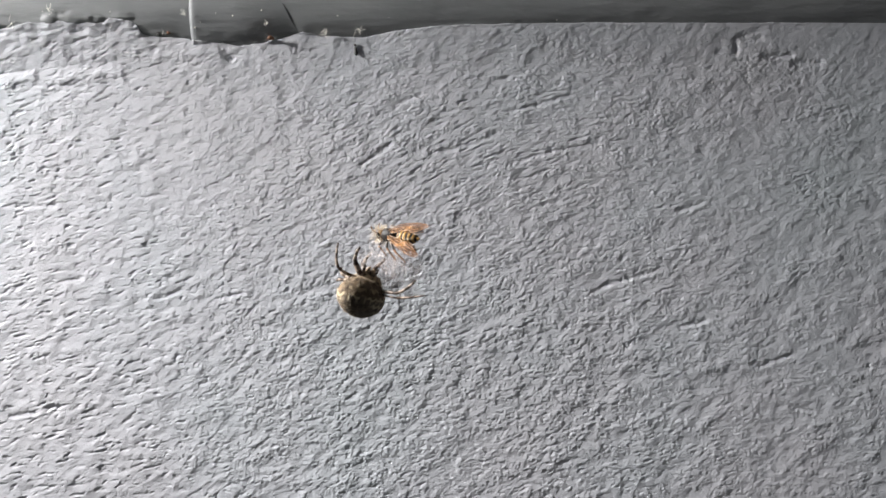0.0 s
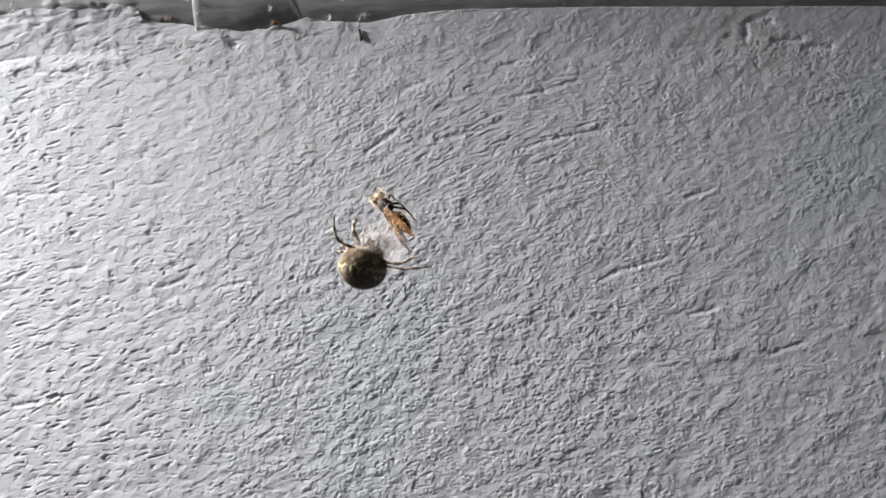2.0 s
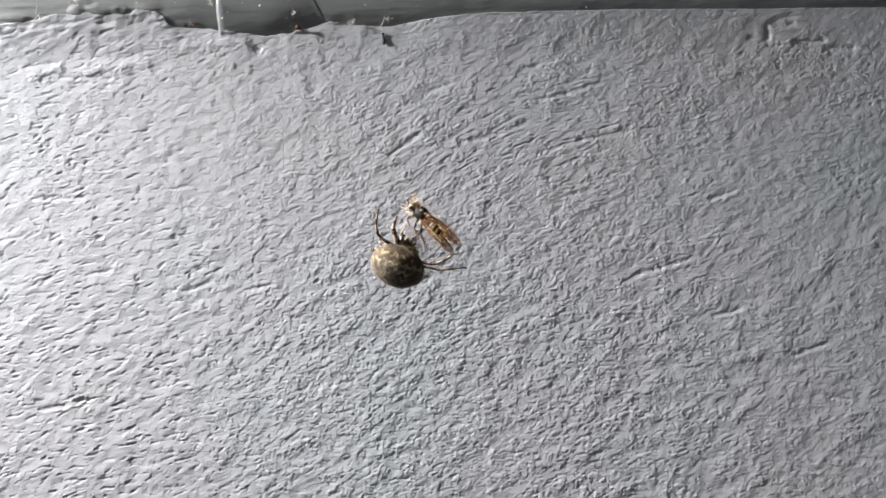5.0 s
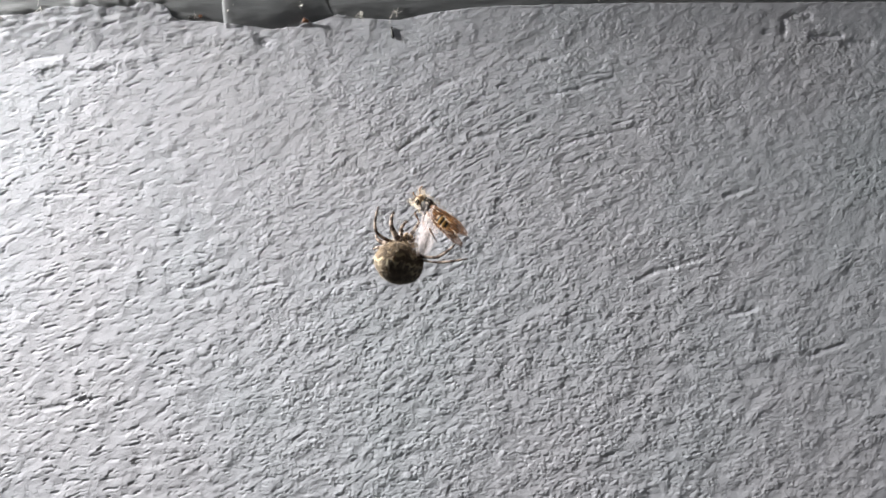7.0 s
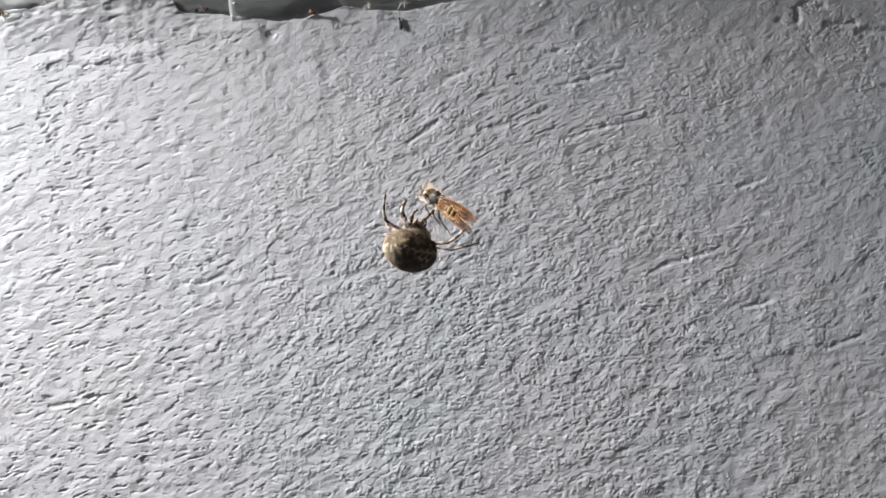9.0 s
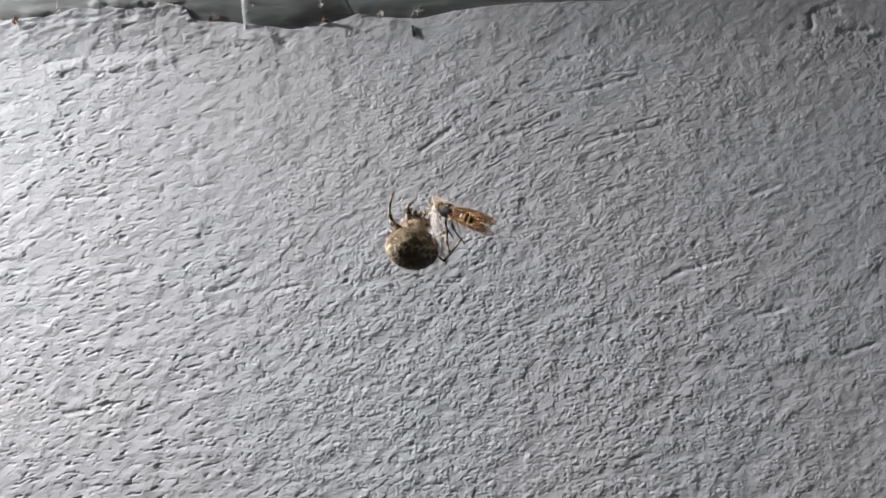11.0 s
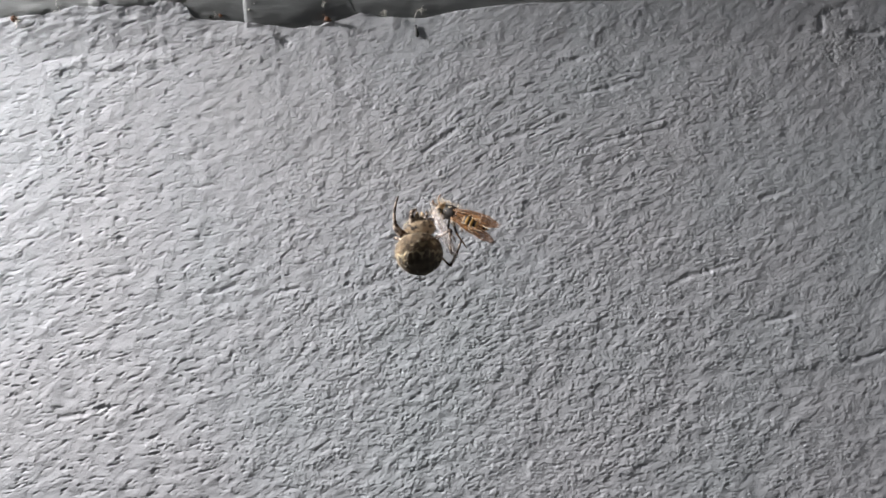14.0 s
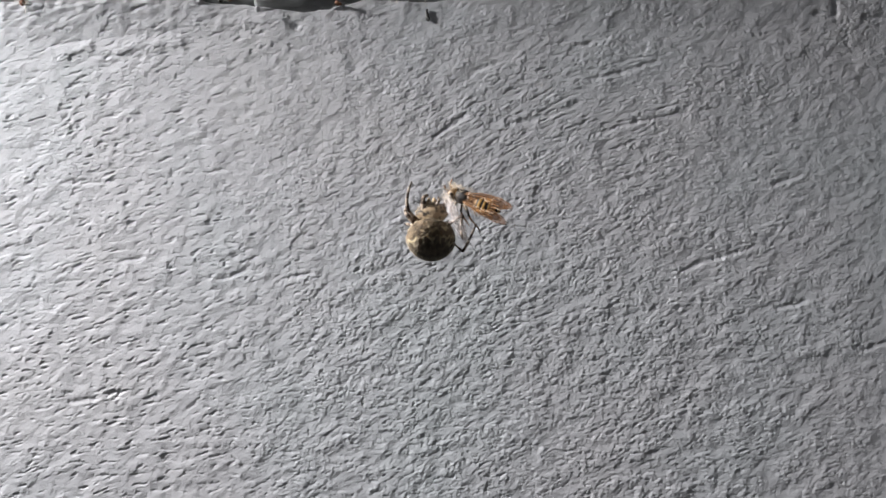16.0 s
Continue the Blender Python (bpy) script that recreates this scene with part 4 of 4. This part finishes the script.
def motions():
    walk(spider, [
        (0, pose(-0.01664, -0.040, -0.01371, 0, 18, 0)),
        (0.5, pose(-0.01874, -0.040, -0.01276, 0, 20, 0)),
        (1, pose(-0.01993, -0.040, -0.01177, 0, 14, 0)),
        (1.5, pose(-0.01630, -0.040, -0.01129, 0, 16, 0)),
        (2, pose(-0.01769, -0.040, -0.01067, 0, 16, 0)),
        (2.5, pose(-0.01970, -0.040, -0.01122, 0, 18, 0)),
        (3, pose(-0.01915, -0.040, -0.01015, 0, 20, 0)),
        (3.5, pose(-0.01669, -0.040, -0.00981, 0, 24, 0)),
        (6, pose(-0.01667, -0.040, -0.01030, 0, 22, 0)),
        (6.5, pose(-0.01601, -0.040, -0.01064, 0, 20, 0)),
        (7, pose(-0.01855, -0.040, -0.00965, 0, 18, 0)),
        (7.5, pose(-0.01778, -0.040, -0.00814, 0, 18, 0)),
        (8, pose(-0.01810, -0.040, -0.00948, 0, 16, 0)),
        (8.5, pose(-0.01818, -0.040, -0.00920, 0, 16, 0)),
        (11, pose(-0.02122, -0.040, -0.00629, 0, 8, 0)),
        (11.5, pose(-0.02117, -0.040, -0.00607, 0, 4, 0)),
        (12, pose(-0.01988, -0.040, -0.00651, 0, 2, 0)),
        (12.5, pose(-0.01886, -0.040, -0.00674, 0, 0, 0)),
        (13, pose(-0.01959, -0.040, -0.00681, 0, 0, 0)),
        (13.5, pose(-0.02015, -0.040, -0.00671, 0, 0, 0)),
        (14, pose(-0.02029, -0.040, -0.00689, 0, 0, 0)),
        (14.5, pose(-0.01964, -0.040, -0.00722, 0, 0, 0)),
        (15, pose(-0.01975, -0.040, -0.00727, 0, 0, 0)),
        (15.5, pose(-0.02012, -0.040, -0.00722, 0, 0, 0)),
        (16, pose(-0.02049, -0.040, -0.00732, 0, 0, 0)),
    ])
    walk(abdomen, [
        (0, pose(0, 0, 0, 0, 0, -12)),
        (0.5, pose(0, 0, 0, 0, 0, -4)),
        (1, pose(0, 0, 0, 0, 0, 27)),
        (1.5, pose(0, 0, 0, 0, 0, -15)),
        (2, pose(0, 0, 0, 0, 0, -10)),
        (2.5, pose(0, 0, 0, 0, 0, -18)),
        (3, pose(0, 0, 0, 0, 0, -11)),
        (3.5, pose(0, 0, 0, 0, 0, -27)),
        (6, pose(0, 0, 0, 0, 0, -62)),
        (6.5, pose(0, 0, 0, 0, 0, -58)),
        (7, pose(0, 0, 0, 0, 0, -12)),
        (7.5, pose(0, 0, 0, 0, 0, -22)),
        (8, pose(0, 0, 0, 0, 0, -36)),
        (8.5, pose(0, 0, 0, 0, 0, -33)),
        (11, pose(0, 0, 0, 0, 0, -27)),
        (11.5, pose(0, 0, 0, 0, 0, -2)),
        (12, pose(0, 0, 0, 0, 0, -3)),
        (12.5, pose(0, 0, 0, 0, 0, -6)),
        (13, pose(0, 0, 0, 0, 0, -1)),
        (13.5, pose(0, 0, 0, 0, 0, -4)),
        (14, pose(0, 0, 0, 0, 0, -1)),
        (14.5, pose(0, 0, 0, 0, 0, -2)),
        (15, pose(0, 0, 0, 0, 0, -1)),
        (15.5, pose(0, 0, 0, 0, 0, -3)),
        (16, pose(0, 0, 0, 0, 0, -5)),
    ])
    walk(wasp, [
        (0, pose(-0.00849, -0.040, -0.00109, 20, 5.6, -38)),
        (0.5, pose(-0.01109, -0.040, -0.00261, 35, 27.9, -40.3)),
        (1, pose(-0.01264, -0.040, -0.00234, 55, 34.2, -24.9)),
        (1.5, pose(-0.01046, -0.040, -0.00094, 80, 46, -30)),
        (2, pose(-0.01099, -0.040, 0.00003, 85, 46, -26)),
        (2.5, pose(-0.01143, -0.040, -0.00003, 60, 27.5, -15.4)),
        (3, pose(-0.01040, -0.040, -0.00058, 48, 30.7, -26.0)),
        (3.5, pose(-0.00969, -0.040, 0.00046, 42, 29.8, -34.5)),
        (6, pose(-0.00933, -0.040, -0.00225, 48, 47.7, -0.0)),
        (6.5, pose(-0.00927, -0.040, -0.00070, 45, 37.1, -16.2)),
        (7, pose(-0.01028, -0.040, -0.00030, 45, 39.4, -20.3)),
        (7.5, pose(-0.01019, -0.040, -0.00013, 45, 38.8, -25.4)),
        (8, pose(-0.01061, -0.040, -0.00062, 45, 34.3, -29.6)),
        (8.5, pose(-0.01074, -0.040, -0.00020, 45, 34.1, -31.0)),
        (11, pose(-0.01127, -0.040, 0.00006, 38, 20.4, -17.9)),
        (11.5, pose(-0.01122, -0.040, -0.00036, 35, 21.5, -27.5)),
        (12, pose(-0.01163, -0.040, -0.00076, 35, 27.0, -25.5)),
        (12.5, pose(-0.01085, -0.040, -0.00119, 35, 28.2, -26.2)),
        (13, pose(-0.01103, -0.040, -0.00079, 35, 26.5, -0.0)),
        (13.5, pose(-0.01088, -0.040, -0.00070, 36, 26.0, -0.0)),
        (14, pose(-0.01131, -0.040, -0.00022, 35, 23.0, -22.3)),
        (14.5, pose(-0.01122, -0.040, -0.00047, 34, 18.9, -27.5)),
        (15, pose(-0.01138, -0.040, -0.00047, 35, 20.6, -26.0)),
        (15.5, pose(-0.01137, -0.040, -0.00006, 35, 20.5, -27.0)),
        (16, pose(-0.01145, -0.040, -0.00018, 35, 20.4, -25.3)),
    ])
    walk(front, [(t, pose(0, -0.6 * settle(t) * MM, 1.7 * settle(t) * MM)) for t in TIMES])
    # the swathe is drawn out wide, then twisted into a strap
    for_silk = [(0, 0, 0, 0), (0.5, 10, 0, 0), (1, 30, -1, -2), (1.5, 45, -1, -2), (2, 50, -1, -3), (2.5, 30, 0, -1), (3, 5, 0, 0), (3.5, 0, 0, 0), (6, 20, -1, -1), (6.5, 60, 0, 0), (7, 80, 0, 0),
                (7.5, 70, -1, -3), (8, 30, -3, -6), (8.5, 25, -3, -6.5), (11, 84, 0.3, -0.5), (12, 84, 0.3, 0), (13.5, 87, 0.4, 0), (16, 86, 0.4, 0)]
    walk(silk, [(t, pose((3.6 + shift + 1.5 * settle(t)) * MM, 1.6 * MM, (6.6 + sink - 3.2 * settle(t)) * MM, 0, -21 * settle(t) + 3 * math.sin(3.1 * t), 0) @ pose(0, 0, 0, 0, 0, twist)) for t, twist, shift, sink in for_silk])
    # the limp wings stand off and close again
    for wing, root, side, most in WINGS:
        rows = [(0, 32), (0.5, 14), (1, 8), (1.5, 24), (2, 32), (2.5, 6), (3, 4), (3.5, 4), (6, 2), (8.5, 4), (11, 2), (12, 4), (13.5, 8), (16, 8)]
        walk(wing, [(t, Matrix.Translation(root) @ Matrix.Rotation(radians(side * most * a), 4, WING_OFF)) for t, a in rows])
    for i, (upper, lower, hip, up0, low0, up1, low1) in enumerate(LEGS):
        first, second = [], []
        for t in TIMES:
            w = settle(t)
            busy = 0.10 * (1 - 0.75 * w)
            wag = Vector((math.sin(2.1 * t + 1.7 * i), math.cos(1.7 * t + 2.3 * i), math.sin(2.9 * t + 0.9 * i))) * busy
            a = (up0.lerp(up1, w).normalized() + wag * 0.5).normalized()
            c = (low0.lerp(low1, w).normalized() + wag).normalized()
            qa = up0.normalized().rotation_difference(a)
            qc = low0.normalized().rotation_difference(c)
            first.append((t, Matrix.Translation(hip * MM) @ qa.to_matrix().to_4x4()))
            second.append((t, Matrix.Translation(up0 * MM) @ (qa.inverted() @ qc).to_matrix().to_4x4()))
        walk(upper, first)
        walk(lower, second)


motions()
